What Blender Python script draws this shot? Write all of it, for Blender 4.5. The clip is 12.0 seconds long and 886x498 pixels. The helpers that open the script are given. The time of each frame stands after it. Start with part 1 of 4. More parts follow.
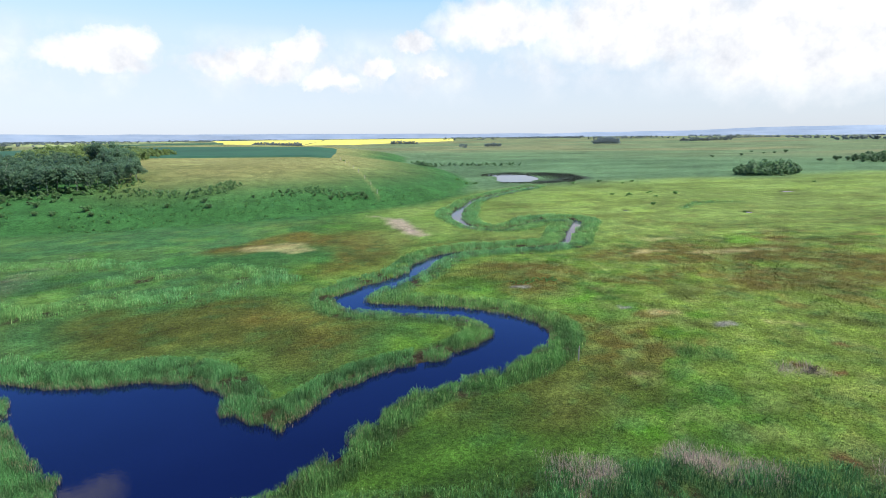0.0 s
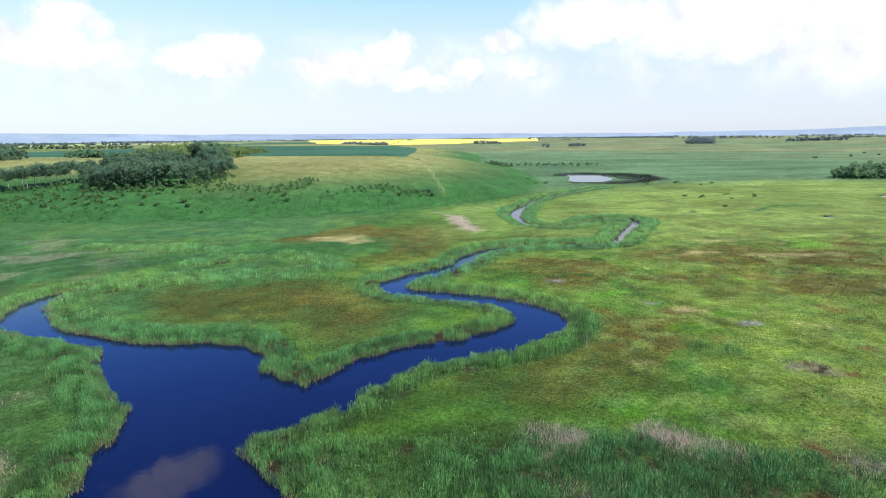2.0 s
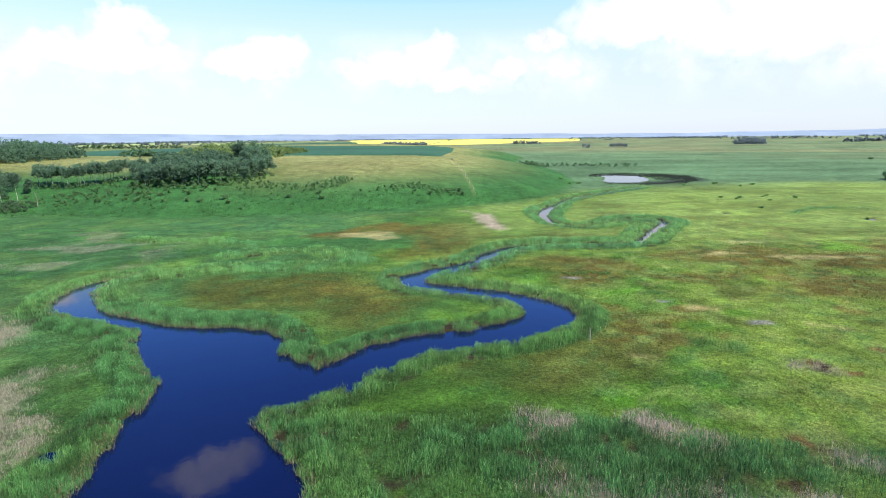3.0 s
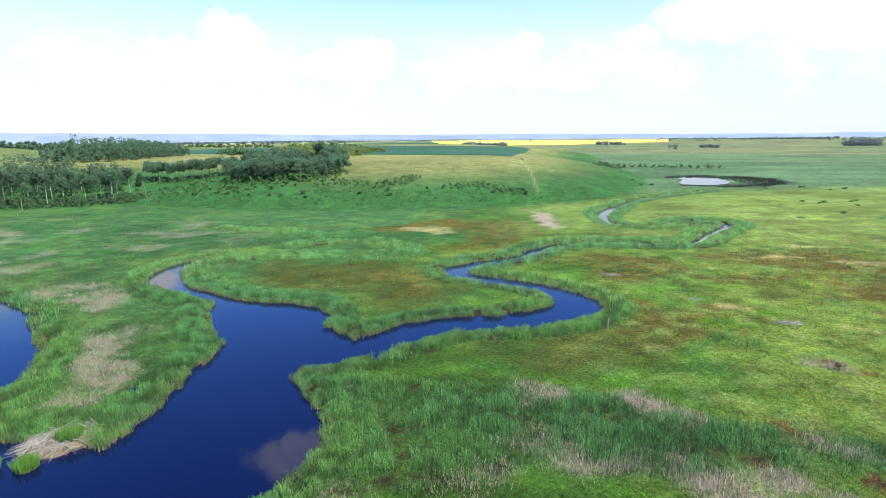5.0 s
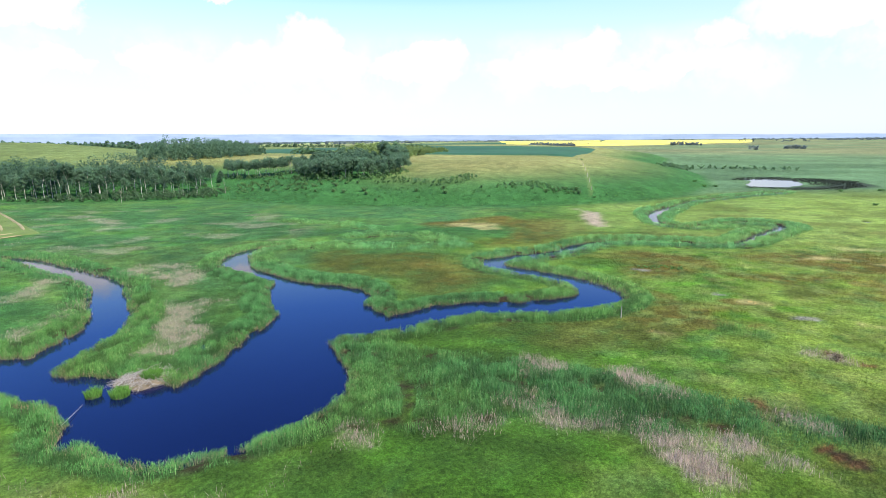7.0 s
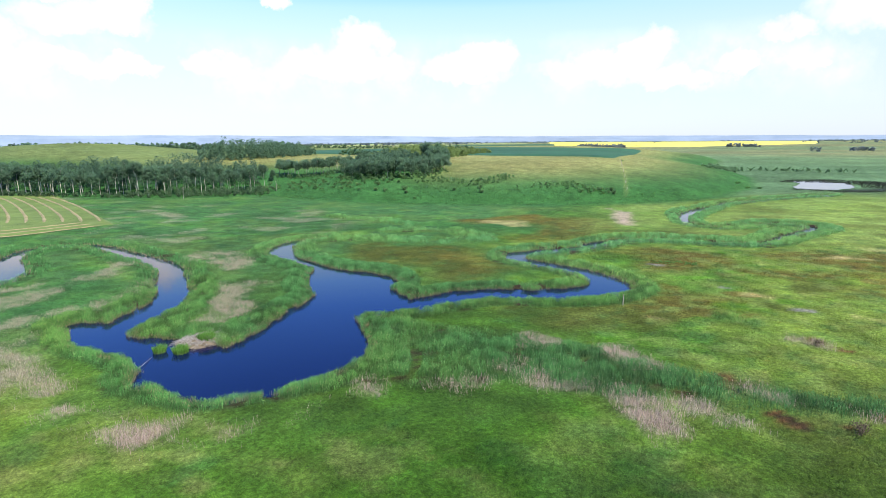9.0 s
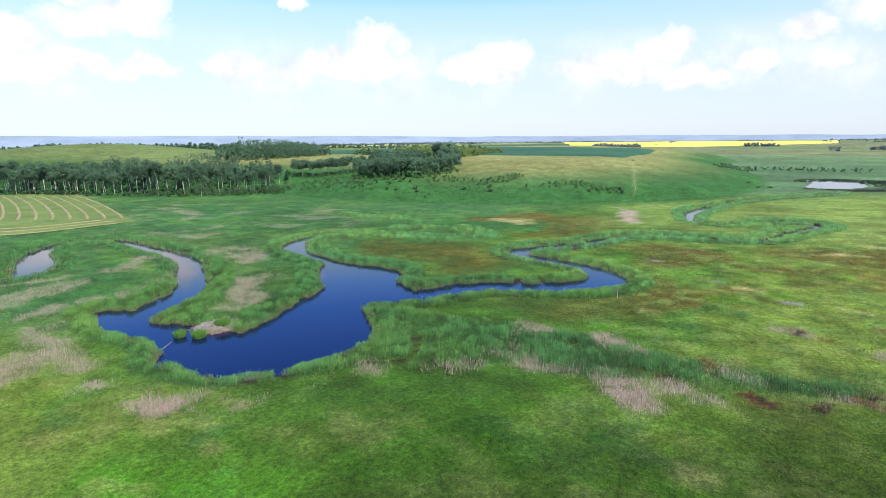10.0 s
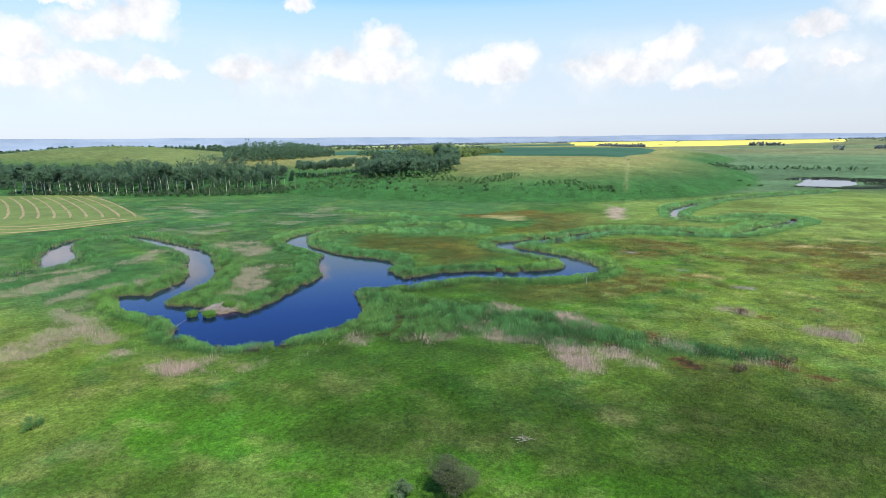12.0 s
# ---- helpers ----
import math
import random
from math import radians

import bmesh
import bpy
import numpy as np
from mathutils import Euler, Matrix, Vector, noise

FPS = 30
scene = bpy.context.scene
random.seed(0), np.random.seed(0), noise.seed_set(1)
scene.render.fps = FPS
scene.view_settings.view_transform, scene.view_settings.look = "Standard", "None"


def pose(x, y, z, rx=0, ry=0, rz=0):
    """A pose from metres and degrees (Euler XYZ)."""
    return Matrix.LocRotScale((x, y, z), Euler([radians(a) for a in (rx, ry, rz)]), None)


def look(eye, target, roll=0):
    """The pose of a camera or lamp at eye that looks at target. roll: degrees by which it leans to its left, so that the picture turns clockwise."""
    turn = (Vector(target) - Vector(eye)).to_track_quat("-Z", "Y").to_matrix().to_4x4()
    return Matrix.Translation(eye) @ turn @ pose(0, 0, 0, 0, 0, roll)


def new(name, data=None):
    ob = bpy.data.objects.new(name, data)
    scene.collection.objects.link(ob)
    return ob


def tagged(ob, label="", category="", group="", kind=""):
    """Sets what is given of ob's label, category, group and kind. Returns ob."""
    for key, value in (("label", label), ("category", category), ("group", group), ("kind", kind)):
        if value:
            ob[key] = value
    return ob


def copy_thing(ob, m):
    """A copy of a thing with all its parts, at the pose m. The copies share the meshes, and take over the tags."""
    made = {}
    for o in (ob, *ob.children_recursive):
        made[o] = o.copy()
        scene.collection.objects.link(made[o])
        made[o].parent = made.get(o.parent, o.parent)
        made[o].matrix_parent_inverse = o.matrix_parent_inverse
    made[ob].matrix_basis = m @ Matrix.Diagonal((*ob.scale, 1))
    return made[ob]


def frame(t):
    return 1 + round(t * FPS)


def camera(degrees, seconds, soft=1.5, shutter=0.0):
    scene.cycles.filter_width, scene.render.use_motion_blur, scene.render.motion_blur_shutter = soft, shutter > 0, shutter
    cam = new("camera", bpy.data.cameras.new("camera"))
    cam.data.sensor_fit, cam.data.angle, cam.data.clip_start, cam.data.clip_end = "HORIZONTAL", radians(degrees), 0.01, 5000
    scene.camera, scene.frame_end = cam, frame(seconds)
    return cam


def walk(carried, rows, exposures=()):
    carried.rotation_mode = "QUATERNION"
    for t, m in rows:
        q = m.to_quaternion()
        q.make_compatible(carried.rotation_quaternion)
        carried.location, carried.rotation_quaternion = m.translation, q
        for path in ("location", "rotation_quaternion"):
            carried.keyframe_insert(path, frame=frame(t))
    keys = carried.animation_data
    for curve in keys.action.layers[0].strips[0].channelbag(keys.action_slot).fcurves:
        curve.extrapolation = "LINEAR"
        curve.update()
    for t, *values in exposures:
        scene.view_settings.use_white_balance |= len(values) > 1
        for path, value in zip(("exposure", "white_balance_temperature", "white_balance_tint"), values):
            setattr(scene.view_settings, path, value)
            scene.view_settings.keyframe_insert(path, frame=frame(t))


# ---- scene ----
cam = camera(79.1, 12.0, soft=0.6)

PATH = [
    (0, (-7.2, 7.322, 22.295), (-6.832, 9.244, 21.88), -0.6),
    (0.5, (-5.892, 5.658, 22.286), (-5.603, 7.593, 21.872), -0.6),
    (1, (-4.466, 4.035, 22.279), (-4.254, 5.981, 21.866), -0.6),
    (1.5, (-2.982, 2.548, 22.238), (-2.843, 4.501, 21.826), -0.6),
    (2, (-1.479, 1.176, 22.236), (-1.414, 3.132, 21.823), -0.6),
    (2.5, (0.105, -0.258, 22.18), (0.099, 1.699, 21.768), -0.6),
    (3, (1.7, -1.641, 22.116), (1.62, 0.315, 21.705), -0.6),
    (5, (7.808, -6.881, 22.014), (7.438, -4.958, 21.607), -0.5),
    (5.5, (9.352, -8.267, 22.039), (8.931, -6.355, 21.631), -0.5),
    (6, (10.882, -9.66, 21.975), (10.404, -7.761, 21.568), -0.5),
    (6.5, (12.437, -11.084, 21.982), (11.889, -9.204, 21.576), -0.5),
    (7, (14.024, -12.508, 22.014), (13.415, -10.646, 21.61), -0.5),
    (9, (20.218, -18.215, 21.921), (19.445, -16.413, 21.523), -0.5),
    (9.5, (21.844, -19.655, 21.917), (21.037, -17.869, 21.519), -0.6),
    (10, (23.302, -21.059, 21.859), (22.48, -19.28, 21.462), -0.6),
    (10.5, (24.855, -22.533, 21.932), (24.018, -20.76, 21.534), -0.7),
    (11, (26.453, -23.986, 21.953), (25.607, -22.218, 21.555), -0.8),
    (11.5, (28.042, -25.385, 21.953), (27.193, -23.619, 21.556), -0.8),
    (12, (29.548, -26.849, 21.853), (28.703, -25.079, 21.459), -0.9),
]
walk(cam, [(t, look(eye, target, roll)) for t, eye, target, roll in PATH],
     [(0, 0.65), (2.5, 0.78), (5.5, 0.95), (7, 0.95), (9.5, 0.8), (12, 0.6)])

# ---- world and sun ----
SUN_AZ, SUN_EL = radians(105), radians(58)
world = bpy.data.worlds.new("world")
scene.world = world
world.use_nodes = True
WT = world.node_tree
WT.nodes.clear()


def wn(kind, **kw):
    n = WT.nodes.new(kind)
    for k, v in kw.items():
        n.inputs[k].default_value = v
    return n


def wmath(op, a, b=None, clamp=False):
    n = WT.nodes.new("ShaderNodeMath")
    n.operation, n.use_clamp = op, clamp
    for i, v in enumerate((a, b)):
        if v is None:
            continue
        if isinstance(v, (int, float)):
            n.inputs[i].default_value = v
        else:
            WT.links.new(v, n.inputs[i])
    return n.outputs[0]


sky = WT.nodes.new("ShaderNodeTexSky")
sky.sky_type, sky.sun_disc = "NISHITA", False
sky.sun_elevation, sky.sun_rotation = SUN_EL, SUN_AZ
sky.altitude, sky.air_density, sky.dust_density, sky.ozone_density = 600, 1.0, 1.2, 1.5
tc = WT.nodes.new("ShaderNodeTexCoord")
sep = WT.nodes.new("ShaderNodeSeparateXYZ")
WT.links.new(tc.outputs["Generated"], sep.inputs[0])
DEG = 57.2958
az = wmath("MULTIPLY", wmath("ARCTAN2", sep.outputs[0], sep.outputs[1]), DEG)
el = wmath("MULTIPLY", wmath("ARCSINE", sep.outputs[2]), DEG)


def wnoise(scale, detail):
    n = WT.nodes.new("ShaderNodeTexNoise")
    n.inputs["Scale"].default_value, n.inputs["Detail"].default_value = scale, detail
    n.inputs["Roughness"].default_value = 0.6
    WT.links.new(tc.outputs["Generated"], n.inputs["Vector"])
    s = WT.nodes.new("ShaderNodeSeparateColor")
    WT.links.new(n.outputs["Color"], s.inputs[0])
    return s.outputs


billow = wnoise(20, 10)
az_w = wmath("ADD", az, wmath("MULTIPLY", wmath("SUBTRACT", billow[0], 0.5), 6.0))
el_w = wmath("ADD", el, wmath("MULTIPLY", wmath("SUBTRACT", billow[1], 0.5), 4.2))
# cumulus heaps: azimuth, height, half width, half height in degrees
HEAPS_WEST = [(-55.3, 10.2, 4.6, 1.6), (-52.8, 11.6, 2.4, 2.0), (-62.5, 8.3, 3.2, 1.8), (-61.5, 6.0, 4.0, 1.5), (-57.3, 6.7, 2.8, 1.1),
              (-52.8, 6.5, 2.6, 1.0), (-44.8, 7.0, 3.2, 1.4), (-33.5, 7.3, 7.0, 1.7), (-31.7, 9.5, 2.8, 1.7), (-20.5, 6.9, 4.4, 1.6),
              (-18.3, 8.1, 2.4, 1.6), (-39.2, 13.2, 1.6, 0.9), (-58.7, 12.2, 3.6, 0.8)]
HEAPS_EAST = [(-8.1, 6.5, 5.6, 1.7), (-3.6, 8.0, 2.6, 1.8), (-0.6, 5.3, 2.8, 1.2), (4.8, 6.6, 2.0, 1.2), (8.2, 9.0, 2.0, 1.2),
              (10.1, 5.9, 2.0, 0.8), (18.0, 10.3, 7.5, 2.7), (31.0, 9.5, 10.5, 4.6), (44.0, 7.5, 11.0, 6.5), (-28.0, 31.0, 5.0, 2.0),
              (55.0, 20.0, 12.0, 7.0), (-70.0, 24.0, 6.0, 2.5), (90.0, 12.0, 16.0, 5.0), (120.0, 25.0, 12.0, 5.0), (-110.0, 14.0, 14.0, 4.0),
              (160.0, 16.0, 14.0, 5.0), (-150.0, 22.0, 12.0, 5.0)]
cover_sky = None
for a, e, w, h in HEAPS_WEST + HEAPS_EAST:
    da = wmath("DIVIDE", wmath("SUBTRACT", az_w, a), w)
    up = wmath("SUBTRACT", el_w, e)
    de = wmath("MAXIMUM", wmath("DIVIDE", up, h), wmath("DIVIDE", up, -0.7 * h))
    v = wmath("SUBTRACT", 1.0, wmath("ADD", wmath("MULTIPLY", da, da), wmath("MULTIPLY", de, de)))
    cover_sky = v if cover_sky is None else wmath("MAXIMUM", cover_sky, v)
cloud = wmath("MULTIPLY", wmath("ADD", cover_sky, 0.55), 0.85, clamp=True)
# thin broken layer low over the land
wisp = wnoise(9, 8)
low_band = wmath("SUBTRACT", 1.0, wmath("ABSOLUTE", wmath("DIVIDE", wmath("SUBTRACT", el, 6.5), 4.0)), clamp=True)
layer = wmath("MULTIPLY", wmath("MULTIPLY", wmath("SUBTRACT", wisp[0], 0.42), 5.0, clamp=True), wmath("MULTIPLY", low_band, 0.75))
cloud = wmath("MAXIMUM", cloud, layer)
grey = wnoise(22, 4)
shade = wmath("MULTIPLY", wmath("ADD", wmath("MULTIPLY", grey[2], 2.2), -0.42), 1.0, clamp=True)
white = WT.nodes.new("ShaderNodeMix")
white.data_type = "RGBA"
white.inputs["A"].default_value, white.inputs["B"].default_value = (5.1, 5.4, 6.0, 1), (8.0, 8.0, 8.1, 1)
WT.links.new(shade, white.inputs["Factor"])


def wmix(fac, a, b):
    n = WT.nodes.new("ShaderNodeMix")
    n.data_type = "RGBA"
    for v, s in ((fac, "Factor"), (a, "A"), (b, "B")):
        if isinstance(v, (tuple, float)):
            n.inputs[s].default_value = v
        else:
            WT.links.new(v, n.inputs[s])
    return n.outputs["Result"]


# summer haze: pale at the horizon, deepening upwards
air = WT.nodes.new("ShaderNodeValToRGB")
AIR = [(0.0, (0.50, 0.555, 0.64)), (0.06, (0.49, 0.56, 0.65)), (0.105, (0.45, 0.57, 0.67)), (0.14, (0.34, 0.53, 0.71)), (0.16, (0.18, 0.43, 0.97)), (0.19, (0.085, 0.295, 1.0)), (0.26, (0.055, 0.205, 0.80)), (0.36, (0.035, 0.125, 0.50)), (1.0, (0.035, 0.105, 0.43))]
while len(air.color_ramp.elements) < len(AIR):
    air.color_ramp.elements.new(0.5)
for stop, (p, c) in zip(air.color_ramp.elements, AIR):
    stop.position, stop.color = p, (*c, 1)
WT.links.new(wmath("DIVIDE", el, 90.0, clamp=True), air.inputs[0])
air_up = WT.nodes.new("ShaderNodeVectorMath")
air_up.operation = "SCALE"
WT.links.new(air.outputs[0], air_up.inputs[0])
# clearer and brighter blue away from the sun
turn = wmath("COSINE", wmath("DIVIDE", wmath("ADD", az, 65.0), DEG))
WT.links.new(wmath("ADD", wmath("MULTIPLY", turn, 1.5), 11.0), air_up.inputs["Scale"])
skyc = wmix(0.78, sky.outputs[0], air_up.outputs[0])
low_veil = wmath("MULTIPLY", wmath("SUBTRACT", 1.0, wmath("DIVIDE", wmath("ABSOLUTE", el), 5.0), clamp=True), 0.6)
cloud = wmath("MULTIPLY", cloud, wmath("SUBTRACT", 1.0, low_veil))
skyc = wmix(cloud, skyc, white.outputs["Result"])
bg = wn("ShaderNodeBackground", Strength=0.09)
WT.links.new(skyc, bg.inputs["Color"])
wout = WT.nodes.new("ShaderNodeOutputWorld")
WT.links.new(bg.outputs[0], wout.inputs[0])

sun = new("sun", bpy.data.lights.new("sun", "SUN"))
sun.data.energy, sun.data.angle, sun.data.color = 4.6, radians(0.6), (1.0, 0.95, 0.87)
sun_dir = Vector((math.sin(SUN_AZ) * math.cos(SUN_EL), math.cos(SUN_AZ) * math.cos(SUN_EL), math.sin(SUN_EL)))
sun.matrix_world = look(sun_dir * 900, (0, 0, 0))


# ---- materials ----
def material(name):
    m = bpy.data.materials.new(name)
    m.use_nodes = True
    nt = m.node_tree
    return m, nt, nt.nodes["Principled BSDF"]


def node(nt, kind, **kw):
    n = nt.nodes.new(kind)
    for k, v in kw.items():
        n.inputs[k.replace("_", " ")].default_value = v
    return n


def tex(nt, scale, detail=4, rough=0.6, coord="Object"):
    c = nt.nodes.new("ShaderNodeTexCoord")
    n = node(nt, "ShaderNodeTexNoise", Scale=scale, Detail=detail, Roughness=rough)
    nt.links.new(c.outputs[coord], n.inputs["Vector"])
    return n.outputs["Fac"]


def ramp(nt, fac, stops):
    r = nt.nodes.new("ShaderNodeValToRGB")
    while len(r.color_ramp.elements) < len(stops):
        r.color_ramp.elements.new(0.5)
    for e, (p, c) in zip(r.color_ramp.elements, stops):
        e.position, e.color = p, (*c, 1) if len(c) == 3 else c
    nt.links.new(fac, r.inputs["Fac"])
    return r.outputs["Color"]


def times(nt, a, b):
    m = nt.nodes.new("ShaderNodeMix")
    m.data_type, m.blend_type = "RGBA", "MULTIPLY"
    m.inputs["Factor"].default_value = 1.0
    nt.links.new(a, m.inputs["A"])
    nt.links.new(b, m.inputs["B"])
    return m.outputs["Result"]


def grey_ramp(nt, fac, lo, hi, a=0.3, b=0.7):
    return ramp(nt, fac, [(a, (lo, lo, lo)), (b, (hi, hi, hi))])


def bump(nt, p, fac, strength, distance):
    b = node(nt, "ShaderNodeBump", Strength=strength, Distance=distance)
    nt.links.new(fac, b.inputs["Height"])
    nt.links.new(b.outputs[0], p.inputs["Normal"])


def attribute(nt, name="tint"):
    a = nt.nodes.new("ShaderNodeAttribute")
    a.attribute_name = name
    return a.outputs["Color"]


def ground_material():
    m, nt, p = material("meadow_ground")
    c = times(nt, attribute(nt), grey_ramp(nt, tex(nt, 2.6, 5, 0.7), 0.66, 1.34, 0.38, 0.62))
    c = times(nt, c, grey_ramp(nt, tex(nt, 9.0, 3, 0.7), 0.7, 1.3, 0.38, 0.62))
    c = times(nt, c, grey_ramp(nt, tex(nt, 0.26, 7, 0.75), 0.74, 1.26, 0.38, 0.62))
    c = times(nt, c, ramp(nt, tex(nt, 0.9, 5, 0.7), [(0.56, (1, 1, 1)), (0.68, (1.3, 1.2, 1.25))]))
    c = times(nt, c, grey_ramp(nt, tex(nt, 0.02, 4, 0.6), 0.85, 1.15))
    nt.links.new(c, p.inputs["Base Color"])
    p.inputs["Roughness"].default_value = 0.95
    p.inputs["Specular IOR Level"].default_value = 0.1
    bump(nt, p, tex(nt, 3.2, 6, 0.7), 0.9, 0.35)
    return m


def blade_material(name, through_light=0.2):
    m, nt, p = material(name)
    c = attribute(nt)
    geo = nt.nodes.new("ShaderNodeNewGeometry")
    up = nt.nodes.new("ShaderNodeVectorMath")
    up.operation = "MULTIPLY_ADD"
    up.inputs[1].default_value, up.inputs[2].default_value = (0.7, 0.7, 0.7), (0, 0, 0.7)
    nt.links.new(geo.outputs["True Normal"], up.inputs[0])
    nt.links.new(up.outputs[0], p.inputs["Normal"])
    d = node(nt, "ShaderNodeBsdfTranslucent")
    mix = node(nt, "ShaderNodeMixShader", Fac=through_light)
    nt.links.new(c, p.inputs["Base Color"])
    nt.links.new(c, d.inputs["Color"])
    p.inputs["Roughness"].default_value = 0.6
    p.inputs["Specular IOR Level"].default_value = 0.12
    nt.links.new(p.outputs[0], mix.inputs[1])
    nt.links.new(d.outputs[0], mix.inputs[2])
    nt.links.new(mix.outputs[0], nt.nodes["Material Output"].inputs["Surface"])
    return m


def leaf_material(name, dark, light):
    m, nt, p = material(name)
    oi = nt.nodes.new("ShaderNodeObjectInfo")
    geo = nt.nodes.new("ShaderNodeNewGeometry")
    c = ramp(nt, geo.outputs["Random Per Island"], [(0.0, dark), (1.0, light)])
    c = times(nt, c, grey_ramp(nt, oi.outputs["Random"], 0.75, 1.25, 0.0, 1.0))
    c = times(nt, c, grey_ramp(nt, tex(nt, 0.5, 3), 0.8, 1.2))
    d = node(nt, "ShaderNodeBsdfTranslucent")
    up = nt.nodes.new("ShaderNodeVectorMath")
    up.operation = "MULTIPLY_ADD"
    up.inputs[1].default_value, up.inputs[2].default_value = (0.35, 0.35, 0.35), (0, 0, 0.75)
    nt.links.new(geo.outputs["True Normal"], up.inputs[0])
    nt.links.new(up.outputs[0], p.inputs["Normal"])
    mix = node(nt, "ShaderNodeMixShader", Fac=0.5)
    nt.links.new(c, p.inputs["Base Color"])
    nt.links.new(c, d.inputs["Color"])
    p.inputs["Roughness"].default_value = 0.55
    p.inputs["Specular IOR Level"].default_value = 0.3
    nt.links.new(p.outputs[0], mix.inputs[1])
    nt.links.new(d.outputs[0], mix.inputs[2])
    nt.links.new(mix.outputs[0], nt.nodes["Material Output"].inputs["Surface"])
    return m


def rough_material(name, a, b, scale=3.0, rough=0.9, relief=0.4, depth=0.02):
    m, nt, p = material(name)
    f = tex(nt, scale, 5, 0.65)
    c = ramp(nt, f, [(0.3, a), (0.7, b)])
    c = times(nt, c, grey_ramp(nt, tex(nt, scale * 0.13, 3), 0.8, 1.2))
    nt.links.new(c, p.inputs["Base Color"])
    p.inputs["Roughness"].default_value = rough
    p.inputs["Specular IOR Level"].default_value = 0.2
    bump(nt, p, f, relief, depth)
    return m


def bark_material():
    m, nt, p = material("aspen_bark")
    c = nt.nodes.new("ShaderNodeTexCoord")
    s = node(nt, "ShaderNodeMapping", Scale=(3, 3, 9))
    nt.links.new(c.outputs["Object"], s.inputs["Vector"])
    n = node(nt, "ShaderNodeTexNoise", Scale=1.6, Detail=5)
    nt.links.new(s.outputs[0], n.inputs["Vector"])
    col = ramp(nt, n.outputs["Fac"], [(0.34, (0.10, 0.09, 0.08)), (0.43, (0.52, 0.49, 0.44)), (0.75, (0.70, 0.67, 0.61))])
    nt.links.new(col, p.inputs["Base Color"])
    p.inputs["Roughness"].default_value = 0.85
    return m


def water_material(name, ripple=0.05):
    m, nt, p = material(name)
    c = ramp(nt, tex(nt, 0.08, 3), [(0.35, (0.0013, 0.0036, 0.026)), (0.7, (0.0018, 0.0048, 0.032))])
    nt.links.new(c, p.inputs["Base Color"])
    p.inputs["Roughness"].default_value = 0.03
    p.inputs["IOR"].default_value = 1.333
    bump(nt, p, tex(nt, 1.6, 3), ripple, 0.03)
    return m


MAT_GROUND = ground_material()
MAT_REED = blade_material("reed_leaf")
MAT_GRASS = blade_material("grass_leaf", 0.15)
MAT_WATER = water_material("river_surface")
# aspen leaf colour is lifted towards blue to include some haze
MAT_ASPEN = leaf_material("aspen_foliage", (0.070, 0.150, 0.084), (0.115, 0.205, 0.110))
# hilltop aspens: young growth and sunlit brightness are both in this colour
MAT_SUNLIT = leaf_material("sunlit_young_aspen_foliage", (0.115, 0.185, 0.052), (0.185, 0.260, 0.085))
MAT_WILLOW = leaf_material("willow_foliage", (0.072, 0.155, 0.070), (0.125, 0.225, 0.098))
MAT_SCRUB = leaf_material("slope_scrub_foliage", (0.090, 0.205, 0.070), (0.150, 0.280, 0.100))
MAT_RUSH = leaf_material("dark_rush_foliage", (0.022, 0.034, 0.022), (0.045, 0.062, 0.036))
MAT_HERB = leaf_material("tall_herb_foliage", (0.070, 0.190, 0.045), (0.125, 0.265, 0.070))
MAT_SAGE = leaf_material("grey_willow_foliage", (0.075, 0.10, 0.045), (0.15, 0.18, 0.09))
MAT_SILVER = leaf_material("silver_willow_foliage", (0.12, 0.21, 0.10), (0.22, 0.33, 0.17))
MAT_BARK = bark_material()
MAT_DEAD = rough_material("weathered_deadwood", (0.30, 0.27, 0.22), (0.55, 0.51, 0.44), 6, relief=0.5)
MAT_CANOLA = rough_material("flowering_canola", (0.52, 0.47, 0.07), (0.66, 0.60, 0.13), 0.05, relief=0.6, depth=0.3)
MAT_CROP = rough_material("young_cereal_crop", (0.018, 0.070, 0.035), (0.030, 0.095, 0.045), 0.08, relief=0.5, depth=0.2)
MAT_PALECROP = rough_material("ripening_crop", (0.20, 0.26, 0.09), (0.28, 0.33, 0.13), 0.05, relief=0.4, depth=0.2)
MAT_STUBBLE = rough_material("mown_stubble", (0.085, 0.135, 0.030), (0.125, 0.170, 0.045), 0.9, relief=0.6, depth=0.06)
MAT_SWATH = rough_material("cut_hay", (0.19, 0.17, 0.085), (0.29, 0.25, 0.13), 2.0, relief=0.8, depth=0.1)
MAT_STICK = rough_material("bleached_sticks", (0.18, 0.165, 0.145), (0.42, 0.395, 0.355), 4, relief=0.5)
MAT_TWIG = rough_material("brown_twigs", (0.07, 0.055, 0.035), (0.15, 0.12, 0.08), 6, relief=0.4)
MAT_POST = rough_material("weathered_post", (0.30, 0.27, 0.22), (0.5, 0.46, 0.40), 8, relief=0.4)
# far foliage: blue-grey leaf colour with the haze painted in
MAT_FARWOOD = leaf_material("haze_tinted_far_foliage", (0.130, 0.180, 0.190), (0.180, 0.235, 0.235))
# distance haze is put into this blue-grey ridge colour
MAT_FAR = rough_material("haze_tinted_hills", (0.17, 0.23, 0.29), (0.245, 0.305, 0.36), 0.004, relief=0.0)


# ---- plan of the land ----
def lattice(ix, iy, seed):
    h = (ix.astype(np.int64) * 374761393 + iy.astype(np.int64) * 668265263 + seed * 974711) & 0xFFFFFFFF
    h = ((h ^ (h >> 13)) * 1274126177) & 0xFFFFFFFF
    return ((h ^ (h >> 16)) & 0xFFFF) / 65535.0


